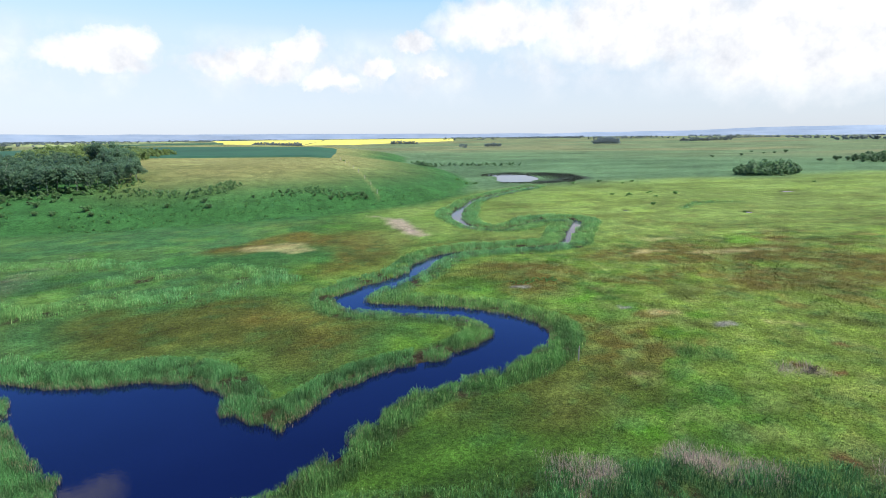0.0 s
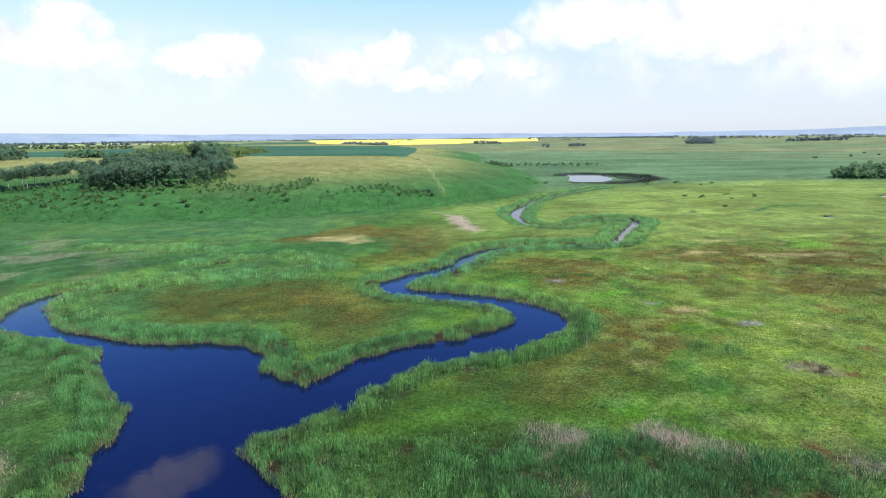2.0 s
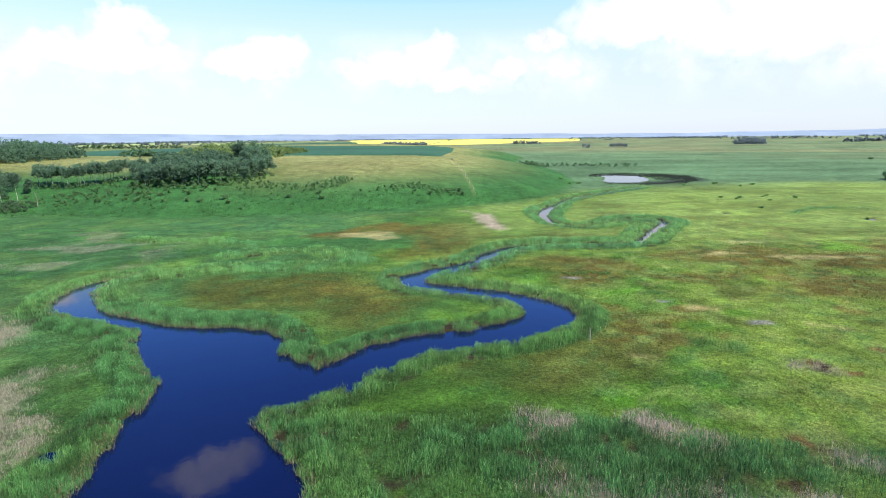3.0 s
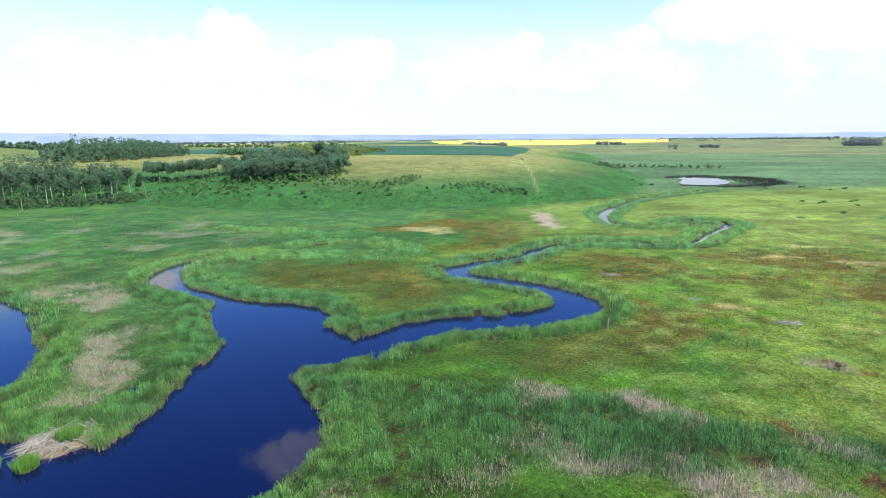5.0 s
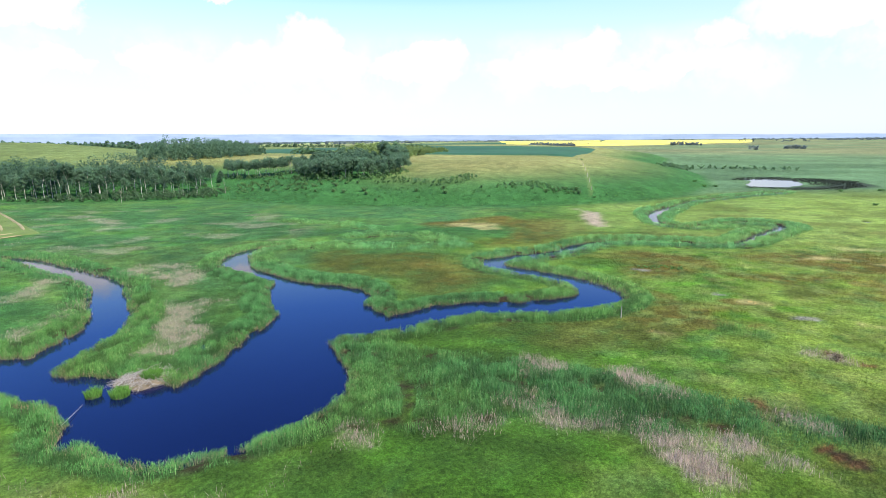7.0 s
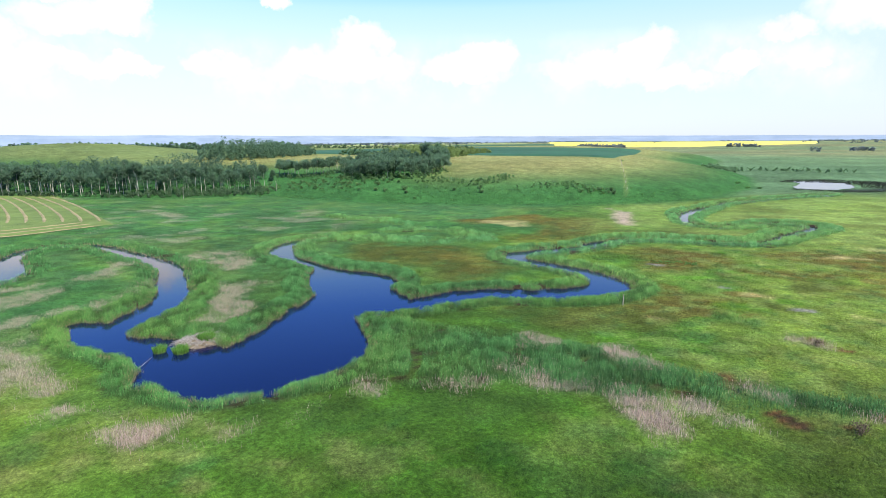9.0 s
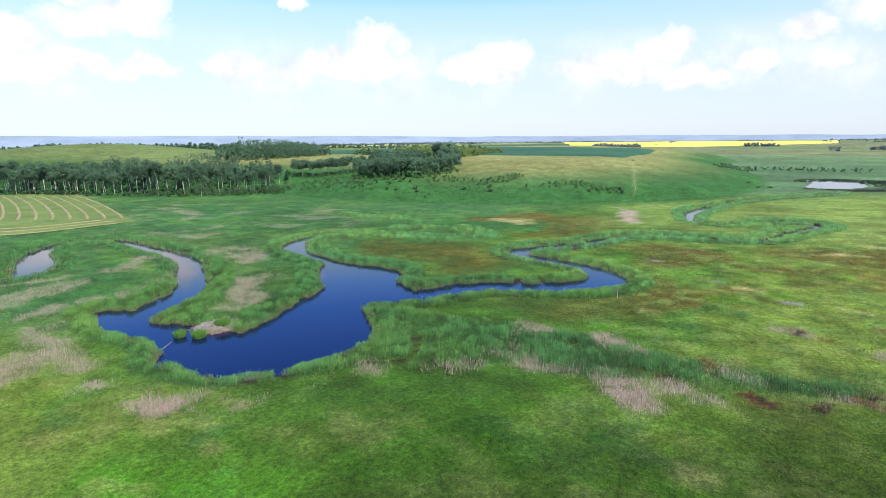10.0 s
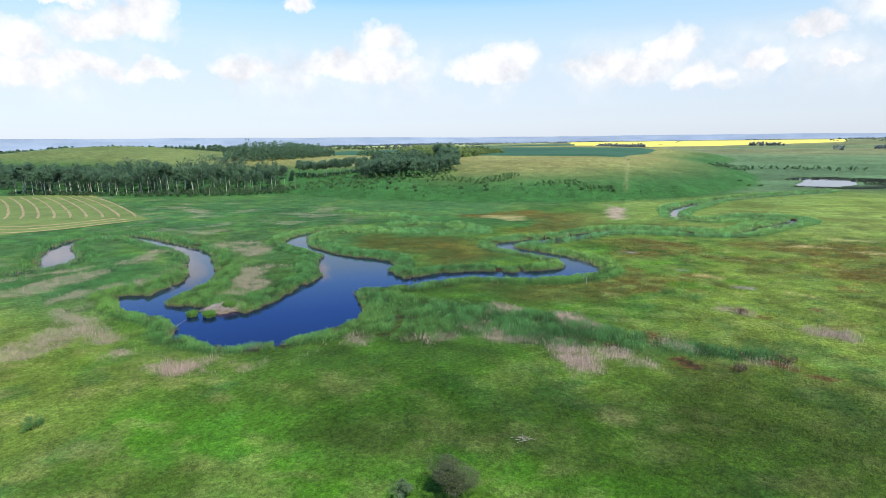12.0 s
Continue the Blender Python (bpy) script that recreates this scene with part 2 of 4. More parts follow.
def wave(x, y, size, seed=0, octaves=3):
    """Smooth noise from 0 to 1; size in metres."""
    total, amp, norm = 0.0, 1.0, 0.0
    for o in range(octaves):
        u, v = x / size + 17.3 * o, y / size + 9.1 * o
        iu, iv = np.floor(u), np.floor(v)
        fu, fv = u - iu, v - iv
        fu, fv = fu * fu * (3 - 2 * fu), fv * fv * (3 - 2 * fv)
        a, b = lattice(iu, iv, seed + o), lattice(iu + 1, iv, seed + o)
        c, d = lattice(iu, iv + 1, seed + o), lattice(iu + 1, iv + 1, seed + o)
        total = total + amp * (a + (b - a) * fu + (c - a) * fv + (a - b - c + d) * fu * fv)
        norm += amp
        amp, size = amp * 0.5, size * 0.5
    return total / norm


def spline(pts, n=6):
    """A smooth course through the points given."""
    p = np.array([pts[0], *pts, pts[-1]], float)
    out = []
    for i in range(1, len(p) - 2):
        for k in range(n):
            t = k / n
            a, b, c, d = p[i - 1], p[i], p[i + 1], p[i + 2]
            out.append(0.5 * (2 * b + (c - a) * t + (2 * a - 5 * b + 4 * c - d) * t * t + (3 * b - a - 3 * c + d) * t ** 3))
    out.append(p[-2])
    return np.array(out)


def reach(x, y, course):
    """Distance to the edge of a course of (x, y, half width): negative inside, at most 60."""
    shape = np.shape(x)
    x, y = np.ravel(x), np.ravel(y)
    best = np.full(len(x), 60.0)
    c = np.array(course, float)
    if len(c) == 1:
        c = np.r_[c, c]
    lo, hi = (c[:, :2] - c[:, 2:]).min(0) - 22, (c[:, :2] + c[:, 2:]).max(0) + 22
    near = np.nonzero((x > lo[0]) & (x < hi[0]) & (y > lo[1]) & (y < hi[1]))[0]
    px, py, d = x[near], y[near], np.full(len(near), 60.0)
    for (ax, ay, ar), (bx, by, br) in zip(c[:-1], c[1:]):
        r = max(ar, br) + 22
        k = np.nonzero((px > min(ax, bx) - r) & (px < max(ax, bx) + r) & (py > min(ay, by) - r) & (py < max(ay, by) + r))[0]
        if not len(k):
            continue
        dx, dy = bx - ax, by - ay
        qx, qy = px[k] - ax, py[k] - ay
        t = np.clip((qx * dx + qy * dy) / (dx * dx + dy * dy + 1e-9), 0, 1)
        d[k] = np.minimum(d[k], np.sqrt((qx - t * dx) ** 2 + (qy - t * dy) ** 2) - (ar + t * (br - ar)))
    best[near] = d
    return best.reshape(shape)


def nearest(x, y, courses):
    return np.minimum.reduce([reach(x, y, c) for c in courses])


def step(v, lo, hi):
    t = np.clip((v - lo) / (hi - lo), 0, 1)
    return t * t * (3 - 2 * t)


UPPER_RIVER = [(75, 226, 1.0), (56, 208, 1.2), (39, 188, 1.1), (32.5, 174, 0.5), (26, 158.5, 1.7), (23.8, 147, 1.3), (24.5, 133.5, 1.2), (30, 128.5, 1.1),
               (36, 132, 0.7), (42, 138, 0.8), (48, 139.5, 0.9), (52.5, 135.8, 1.2), (48, 127, 1.0), (43.5, 119.5, 0.9), (38, 109.5, 0.9),
               (31, 106.8, 1.2), (25, 106.2, 0.8), (19, 106, 1.0), (13, 104.5, 1.5), (8, 99.5, 1.8), (3, 90.5, 1.3), (-3, 85, 1.9), (-6.6, 80.5, 2.0)]
RIVER = [(-6.6, 80.5, 2.0), (-5.4, 76.2, 1.7), (2, 73.2, 1.8), (8, 70.3, 2.0), (12.4, 64.5, 3.0), (10.2, 59.3, 3.1), (4.2, 55.2, 2.7), (-3.6, 52.4, 2.9),
         (-8.3, 47.8, 2.9), (-11.9, 43.5, 2.9), (-16.5, 43, 5.2), (-21, 46, 5.6)]
POOL_NORTH = [(-16.5, 43, 5.2), (-20.5, 47, 5.4), (-24.5, 50.6, 6.8), (-30, 53.4, 4.4), (-35.3, 57.4, 1.3)]
POOL_SOUTH = [(-20, 44, 6.3), (-20, 39, 5.3), (-19.8, 34.5, 4.9), (-16.9, 28.4, 6.6), (-16.2, 22.6, 7.0), (-17.2, 18.8, 6.0)]
POOL_CORNER = [(-18.5, 17.2, 4.4), (-23.3, 15.4, 2.7)]
POOL_EAST = [(-12.2, 27.2, 3.8), (-11.8, 24, 3.9), (-13.4, 18.6, 3.2)]
COVE = [(-18, 18.4, 6.2), (-22, 18.3, 4.8), (-27, 19.4, 3.7), (-33, 19.1, 2.5), (-37.5, 19.1, 2.5), (-42, 21, 2.5), (-45.2, 21.4, 1.6)]
WEST_ARM = [(-39.5, 20.5, 3.0), (-41, 25.8, 2.7), (-42.8, 31.5, 2.5), (-47.2, 36.8, 2.3), (-53.5, 41.8, 2.1), (-60, 47, 2.1), (-69, 50.8, 1.7),
            (-79, 53.2, 1.8), (-92, 56.6, 1.3), (-100, 54.5, 1.3), (-102, 48.5, 1.6), (-96, 41.6, 1.8), (-88, 36.4, 3.1), (-81, 32, 2.6), (-77.5, 27.5, 1.1), (-81, 20, 0.9)]
INLET = [(-35.3, 57.4, 1.3), (-41, 60, 1.3), (-46.5, 62.3, 1.7), (-51, 65.6, 2.3), (-54.2, 70.5, 2.1), (-55.4, 76, 1.3), (-52.5, 81.5, 0.7)]
WATERS = [spline(c, 4) for c in (UPPER_RIVER, RIVER, POOL_NORTH, POOL_SOUTH, POOL_CORNER, POOL_EAST, COVE, WEST_ARM, INLET)]
SPITS = [[(-16.0, 51.2, 1.9), (-13.4, 49.8, 2.0)]]
LAKE = [[(78, 262, 8), (84, 274, 10), (87, 290, 9), (82, 296, 7)]]
PUDDLES = [[(-27.6, 31.6, 0.35)], [(75.2, 150.3, 0.8)], [(106.5, 139.2, 0.9)], [(157, 182, 0.7), (164, 181, 0.8)]]
HILL_FOOT = [(-900, 120), (-420, 95), (-330, 105), (-262, 118), (-200, 128), (-165, 140), (-146, 158), (-120, 157), (-84, 148), (-63, 152), (-38, 158),
             (-10, 168), (14, 182), (34, 203), (52, 250), (58, 320), (40, 420), (60, 560), (-40, 760), (-300, 1100), (-900, 1500)]


def river_edge(x, y):
    """Distance to the river's bank, negative in the water."""
    return np.maximum(nearest(x, y, WATERS), -nearest(x, y, SPITS))


def water_edge(x, y):
    d = np.minimum(river_edge(x, y), nearest(x, y, LAKE + PUDDLES))
    return d + 0.9 * (wave(x, y, 2.4, 5, 2) - 0.5) + 0.5 * (wave(x, y, 0.8, 6, 1) - 0.5)


def inland(x, y):
    """Distance behind the foot of the hills; negative on the valley floor."""
    p = np.array(HILL_FOOT, float)
    best = np.full(np.shape(x), 1e9)
    inside = np.zeros(np.shape(x), bool)
    for (ax, ay), (bx, by) in zip(p, np.roll(p, -1, 0)):
        dx, dy = bx - ax, by - ay
        t = np.clip(((x - ax) * dx + (y - ay) * dy) / (dx * dx + dy * dy), 0, 1)
        best = np.minimum(best, np.hypot(x - ax - t * dx, y - ay - t * dy))
        if ay != by:
            inside ^= ((ay > y) != (by > y)) & (x < dx * (y - ay) / (by - ay + 1e-12) + ax)
    return np.where(inside, best, -best)


def hills(x, y):
    d = np.maximum(inland(x, y) + 5 * (wave(x, y, 28, 21, 2) - 0.5), 0)
    west = step(x, -150, -95)
    rise = (2.0 + 3.2 * west) * (1 - np.exp(-d / 10)) + (9.5 - 2.7 * west) * step(d, 0, 85)
    dome = 9.5 * np.exp(-((x + 365) / 105) ** 2 - ((y - 230) / 75) ** 2) * step(d, 10, 60)
    return (rise + dome) * (1 - 0.35 * step(np.hypot(x, y), 500, 1600))


def terrain(x, y):
    z = 0.28 + 0.22 * (wave(x, y, 9, 31, 3) - 0.5) + hills(x, y)
    far = np.hypot(x, y - 60)
    z = z + step(far, 260, 700) * (wave(x, y, 420, 33, 3) - 0.42) * 8 * (1 - step(far, 2500, 4800))
    d = np.where((far < 420), water_edge(x, y), 9.0)
    return np.where(d < 1.2, z + (np.clip(d, -2.0, 1.2) - 1.2) * 0.42 - 0.02, z)


def height_at(x, y):
    return float(terrain(np.array([float(x)]), np.array([float(y)]))[0])


OLIVE = [[(-34, 74, 6), (-22, 73, 9.5), (-11, 73, 8), (-11.5, 60, 5.5)], [(2.5, 46, 2.6), (7, 45, 3.4), (11, 49, 3.5), (18, 54, 4)]]
MOSS = [[(18, 54, 1.5), (23.4, 58.5, 3.2), (28, 62, 2.2)], [(-29, 119, 4), (-16, 128, 8), (0, 123, 8), (-3, 108, 8), (-8, 97, 5)], [(-16, 73, 3.5), (-11, 72, 4), (-10, 66, 3)], [(5, 88.5, 2.5), (14, 91, 5), (25, 88, 8), (20, 78, 3.5)], 
        [(40, 96, 5), (56, 93, 9), (76, 90, 9)], [(44, 70, 3), (57, 77, 7), (74, 72, 7), (84, 80, 6)], [(24, 118, 3), (36, 118, 2)], [(30, 104, 2), (14, 112.5, 3)], [(34, 80, 3), (44, 82, 4), (56, 86, 3)]]
STRAW = [[(31, 65.5, 0.8), (34, 64.6, 0.8)], [(42, 59.5, 0.6), (45, 58, 0.6)], [(18.2, 49.8, 0.5), (20.6, 49.4, 0.5)], [(25, 14, 0.3), (25.8, 14.1, 0.3)], [(28.6, 14, 0.25), (29.4, 14.1, 0.25)], [(-25, 118.5, 2.5), (-18, 118, 4.5), (-15, 114, 2.5)], [(44, 95, 0.5), (50, 99, 0.8), (56, 98, 0.5)], [(57, 95.3, 1.0), (65, 94, 1.4), (74, 95, 1.0)],
         [(57, 109, 1.5), (61, 109, 1.2)]]
LIME = [[(28.6, 58.9, 1.2), (31, 58.5, 1.0)], [(35, 63.8, 1.2), (38, 63.4, 1.2)], [(16, 40.2, 0.9), (18.4, 40.2, 0.9)], [(22, 72, 2), (26, 73, 1.2)], [(75, 104, 4)], [(16, 41, 1.6)], [(13.5, 24, 0.9), (15, 22.5, 1.0)],
        [(6, -4, 4), (18, 0, 5), (30, 2, 5), (44, 5, 4)], [(0, 0, 2.5), (-9, -3, 3)]]
DEAD = [[(-62.5, 58, 3.0), (-56, 56.5, 3.2), (-49, 51.5, 2.0)], [(-45, 41, 1.5), (-40, 39.4, 2.6), (-34, 36, 2.2), (-31.5, 31.6, 0.9)], [(-38.4, 44.4, 0.5), (-35.4, 45.6, 0.5)], [(1.2, 22.7, 0.6), (1.5, 22.4, 0.6)], [(3.6, 23.4, 0.8), (4.4, 24.4, 0.8)],
        [(8.6, 29.0, 1.0), (11, 27.4, 1.3), (14.2, 27.4, 1.4), (17, 27.6, 1.4), (18.8, 25.4, 1.5), (20.2, 23, 1.4)], [(15, 36.4, 0.8), (17.4, 35, 1.2), (19.4, 34.6, 0.8)], [(24, 26.6, 1.2), (26.8, 25.6, 1.1)], [(-3.4, 20.2, 0.3), (-2.4, 20.2, 0.3)], [(27, 32, 0.6), (28.4, 31.6, 0.6)],
        [(7, 37, 0.25), (9.6, 36.4, 0.25)], [(-63, 15, 2.6), (-62, 21.5, 2.6), (-65.5, 33, 1.8), (-71, 46, 1.3)], [(-51.5, 33, 0.8), (-55, 40, 0.8)],
        [(-48, 19.2, 1.2), (-41.5, 14, 1.3), (-36.5, 7, 1.4), (-35, 0, 1.4)], [(-15.4, 6.4, 0.25), (-14.6, 9, 0.2)], [(-137, 103, 3.2), (-114, 96, 2.6), (-108, 86, 1.4)],
        [(2, 156, 0.8), (7.3, 149, 1.8), (9.5, 124, 1.5)], [(43.8, 42, 0.3), (45.5, 41.8, 0.3)], [(36.8, 30.1, 0.7), (38.2, 29.8, 0.7)], [(33.9, 47.6, 0.4), (35.4, 46.0, 0.5)]]
REEDS = [[(26.4, 53.2, 0.9), (28.2, 52.6, 1.2), (30, 52.6, 0.8)], [(-8, 35, 2.5), (0, 29.5, 6.5), (8, 31, 5.5), (15, 31.5, 4.5), (22, 31.5, 3.6), (30, 31, 1.8), (36, 31.5, 0.9)], [(-5, 24, 2.5)],
         [(-70, 112, 2.5), (-54, 111, 3), (-42, 105, 2.5), (-39, 98, 2.5)], [(-42, 96, 3), (-28, 100.5, 2.5), (-18, 93, 3.5), (-24, 86, 3), (-42, 85, 3.5), (-56, 78, 3)],
         [(92, 148, 1.5), (104, 160, 1.6), (118, 158, 1.4)]]
# west, foot and valley greens carry some bluish distance haze in their colour
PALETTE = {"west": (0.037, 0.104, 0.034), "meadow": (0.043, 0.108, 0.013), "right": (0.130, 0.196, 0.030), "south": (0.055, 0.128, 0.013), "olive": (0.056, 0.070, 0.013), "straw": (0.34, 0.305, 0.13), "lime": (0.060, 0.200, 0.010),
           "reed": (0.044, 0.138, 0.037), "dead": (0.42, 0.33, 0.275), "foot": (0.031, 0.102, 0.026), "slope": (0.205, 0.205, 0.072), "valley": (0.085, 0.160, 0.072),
           "plain": (0.150, 0.165, 0.075), "mud": (0.030, 0.024, 0.013), "peat": (0.10, 0.045, 0.02), "deep": (0.026, 0.062, 0.010), "puddle_sheen": (0.17, 0.17, 0.15), "sage": (0.114, 0.184, 0.034), "moss": (0.084, 0.073, 0.014), "pale": (0.150, 0.222, 0.054), "fen": (0.024, 0.072, 0.017), "reed_shade": (0.034, 0.056, 0.018), "bare": (0.33, 0.27, 0.20), "rush": (0.022, 0.032, 0.022), "rust": (0.125, 0.075, 0.022)}
TRAIL = [(5, 183, 0.4), (2, 212, 0.45), (-3, 251, 0.5), (-6, 276, 0.5)]
BARE = [[(5.4, 152, 1.0), (7.0, 142, 1.7), (9.5, 126, 1.6)]]
RUSHES = [[(70, 252, 3), (84, 246, 4), (98, 252, 6), (112, 268, 8), (114, 284, 9), (104, 300, 7), (88, 306, 5), (75, 298, 4)]]
FEN = [[(-37, 46, 6), (-31, 37, 6), (-28, 31, 4)]]
LUSH = [[(-36, 76, 8), (-22, 74, 12), (-9, 72, 9), (-10, 62, 7)], [(-28, 110, 8), (-6, 112, 13)], [(-62, 30, 9), (-70, 22, 8)]]
DEEP = [[(-8, 37, 1.5), (-2, 36, 3), (4, 38, 3)], [(-6, 40, 1.5), (0, 43.5, 3.0), (4, 45, 3.0)], [(0, 38.5, 2.0), (3, 39, 1.5)], [(0, 21.5, 1.6), (6, 23, 2), (11, 22.5, 2)], [(-10, 13, 2), (-4, 16, 2)]]
PUDDLE_SHEEN = [[(36.0, 60.0, 0.7), (37.6, 59.8, 0.5)], [(28.0, 67.9, 0.5), (28.8, 67.7, 0.3)], [(17.5, 80.6, 0.5), (19.3, 80.2, 0.5)]]
PEAT = [[(40, 28.7, 0.3), (42, 28.5, 0.3)], [(29.2, 28.0, 0.7), (30.4, 26.9, 0.8)], [(33.6, 27.7, 0.6)], [(25.7, 35.0, 0.6), (26.4, 33.8, 0.4)], [(22.5, 29.4, 0.5)], [(37, 31, 0.6), (39, 29.5, 0.5)], [(35, 48.5, 0.5), (38, 46, 0.4)], [(44, 52, 0.7)]]
GAPS = [[(-2.6, 28.2, 0.4), (-1.3, 25.2, 0.4), (-1.1, 23.8, 0.3)], [(-2.8, 22.3, 0.4), (-1.3, 23.1, 0.5)], [(-4.2, 21, 0.4)], [(7.9, 30.4, 0.5)], [(6.5, 27.3, 0.5)], [(13.4, 33.5, 0.5)], [(22.5, 29.4, 0.4)], [(26, 34.4, 0.4)], [(29.4, 27.9, 0.5), (30.6, 26.8, 0.5)], [(-27.6, 31.6, 0.6)], [(-25.5, 33.3, 0.5)]]
PALETTE = {k: np.array(v) for k, v in PALETTE.items()}


def blend(c, w, key):
    return c * (1 - w[..., None]) + PALETTE[key] * w[..., None]


def soft(x, y, courses, fringe, seed):
    d = nearest(x, y, courses) + fringe * 1.6 * (wave(x, y, 3.2 * fringe, seed, 3) - 0.5) * 2
    return 1 - step(d, -fringe, fringe)


def hollow(x, y):
    """Small bare holes scattered through the reed beds."""
    return 1 - step(wave(x, y, 1.7, 108, 2), 0.26, 0.37)


def reed_cover(x, y):
    """How densely reeds stand: a belt along the water and a few beds."""
    d = river_edge(x, y) + 0.4 * (wave(x, y, 2.4, 5, 2) - 0.5)
    belt = (2.6 + 3.6 * wave(x, y, 22, 41, 2)) * (1 - 0.4 * step(22 - y, 0, 8))
    w = np.where(d < belt, 1 - step(d, belt - 1.3, belt), 0.0)
    w = np.maximum(w, 0.95 * soft(x, y, REEDS, 1.4, 43) * (0.5 + 0.5 * step(wave(x, y, 4, 46, 3), 0.34, 0.56)))
    return w * step(nearest(x, y, GAPS) + 0.5 * (wave(x, y, 0.9, 44, 2) - 0.5), 0.0, 0.3)


def dead_cover(x, y):
    x, y = x + 2.4 * (wave(x, y, 5, 95, 3) - 0.5), y + 2.4 * (wave(x, y, 5, 96, 3) - 0.5)
    thin = 0.32 * step(wave(x, y, 8, 45, 4), 0.56, 0.70) * step(-x, 52, 64) * step(y, 56, 66) * step(128 - y, 0, 12)
    d = river_edge(x, y) + 2.5 * (wave(x, y, 6, 109, 3) - 0.5)
    thin = thin + 0.42 * np.exp(-((d - 6.2) / 1.3) ** 2) * step(-x, 4, 14) * step(34 - y, 0, 8) * step(wave(x, y, 2.2, 110, 3), 0.35, 0.6)
    return thin + (1 - 0.45 * step(-x, 22, 30)) * (1 - 0.3 * step(-x, 32, 46) * step(46 - y, 0, 8)) * soft(x, y, DEAD, 1.7, 47) * (0.12 + 0.88 * step(wave(x, y * 1.3, 4.2, 48, 4) + 0.28 * step(x, 0, 6), 0.28, 0.50)) * (0.35 + 0.65 * step(wave(x, y, 1.1, 98, 2), 0.3, 0.65))


def cover(x, y):
    """Colour of the sward at each place, with reed shade and haze painted in."""
    c = np.zeros((*np.shape(x), 3)) + PALETTE["meadow"]
    c = blend(c, step(x - 0.25 * (y - 40) + 14 * (wave(x, y, 22, 51, 3) - 0.5), 14, 34) * 0.9, "right")
    c = blend(c, step(-x + 0.2 * (y - 60) + 16 * (wave(x, y, 20, 50, 3) - 0.5), 12, 45) * 0.9, "west")
    c = blend(c, step(14 - y + 0.35 * x + 12 * (wave(x, y, 14, 52, 3) - 0.5), -4, 8) * (0.45 + 0.45 * wave(x, y, 2.2, 56, 3)), "south")
    c = blend(c, step(-x - 0.3 * y + 16 * (wave(x, y, 12, 49, 3) - 0.5), 6, 22) * step(16 - y, 0, 12) * 0.8, "right")
    c = blend(c, step(wave(x, y, 16, 53, 4), 0.50, 0.68) * 0.55 * step(x, 5, 30), "olive")
    c = blend(c, step(wave(x, y, 7, 54, 3), 0.56, 0.70) * (0.16 + 0.3 * step(x, 10, 30)), "right")
    c = blend(c, step(wave(x, y, 5, 55, 3), 0.62, 0.74) * 0.45, "foot")
    east = step(x - 0.1 * y, 4, 16) * (1 - step(y, 150, 200))
    c = blend(c, step(wave(x, y, 8, 101, 4), 0.53, 0.64) * (0.22 + 0.4 * step(x, 10, 30)), "sage")
    c = blend(c, step(wave(x, y, 10, 103, 4), 0.54, 0.64) * 0.75 * east * step(y, 36, 50), "olive")
    c = blend(c, step(wave(x, y, 6, 102, 3), 0.60, 0.72) * 0.22, "lime")
    c = blend(c, step(wave(x, y, 5, 104, 4), 0.60, 0.70) * 0.55 * east * step(y, 36, 50), "rust")
    c = blend(c, step(wave(x, y, 3.5, 105, 4), 0.61, 0.72) * 0.12 * (0.4 + 0.6 * east), "straw")
    c = blend(c, soft(x, y, LUSH, 3.0, 114) * 0.7, "foot")
    c = blend(c, soft(x, y, OLIVE, 3.2, 57) * (0.88 + 0.12 * step(wave(x, y, 6, 58, 4), 0.3, 0.6)), "olive")
    c = blend(c, soft(x, y, MOSS, 3.0, 117) * (0.68 + 0.27 * step(wave(x, y, 4, 118, 4), 0.35, 0.6)), "moss")
    c = blend(c, soft(x, y, FEN, 2.0, 121) * 0.75, "fen")
    c = blend(c, soft(x, y, LIME, 1.4, 59) * (0.4 + 0.4 * wave(x, y, 2, 60, 3)), "lime")
    c = blend(c, soft(x, y, STRAW, 1.1, 61) * (0.35 + 0.5 * wave(x, y, 2.5, 62, 3)), "straw")
    c = blend(c, step(wave(x, y, 2.2, 63, 3), 0.60, 0.78) * 0.12 * step(x, 8, 30), "straw")
    c = blend(c, step(wave(x, y * 1.7, 3.2, 107, 4), 0.56, 0.70) * 0.2 * step(18 - y + 0.2 * x, 0, 10), "straw")
    c = blend(c, step(wave(x, y * 1.3, 4.5, 111, 4), 0.56, 0.70) * 0.22 * step(18 - y + 0.2 * x, 0, 10), "olive")
    c = blend(c, step(y, 100, 128) * step(x, -12, 14) * (0.45 + 0.4 * step(wave(x, y * 1.5, 14, 112, 4), 0.35, 0.65)), "pale")
    c = blend(c, step(y, 100, 128) * step(x, -12, 14) * step(wave(x, y * 2, 11, 113, 4), 0.50, 0.66) * 0.4, "olive")
    d = inland(x, y)
    c = blend(c, step(d, -14, 1) * step(y, 100, 130), "foot")
    c = blend(c, step(d + 10 * (wave(x, y, 12, 65, 3) - 0.5), 6, 62) * (0.72 + 0.28 * wave(x, y, 30, 66, 3)) * np.maximum(step(x + 6 * (wave(x, y, 14, 64, 2) - 0.5), -88, -62), step(d, 40, 70)) * (1 - 0.5 * step(-x, 180, 260)), "slope")
    c = blend(c, step(y + 70 * (wave(x, y, 70, 67, 4) - 0.5) - 0.15 * x, 190, 235) * (1 - step(d, -6, 2)), "valley")
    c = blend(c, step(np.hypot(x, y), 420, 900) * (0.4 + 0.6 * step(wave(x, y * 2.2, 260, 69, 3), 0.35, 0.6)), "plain")
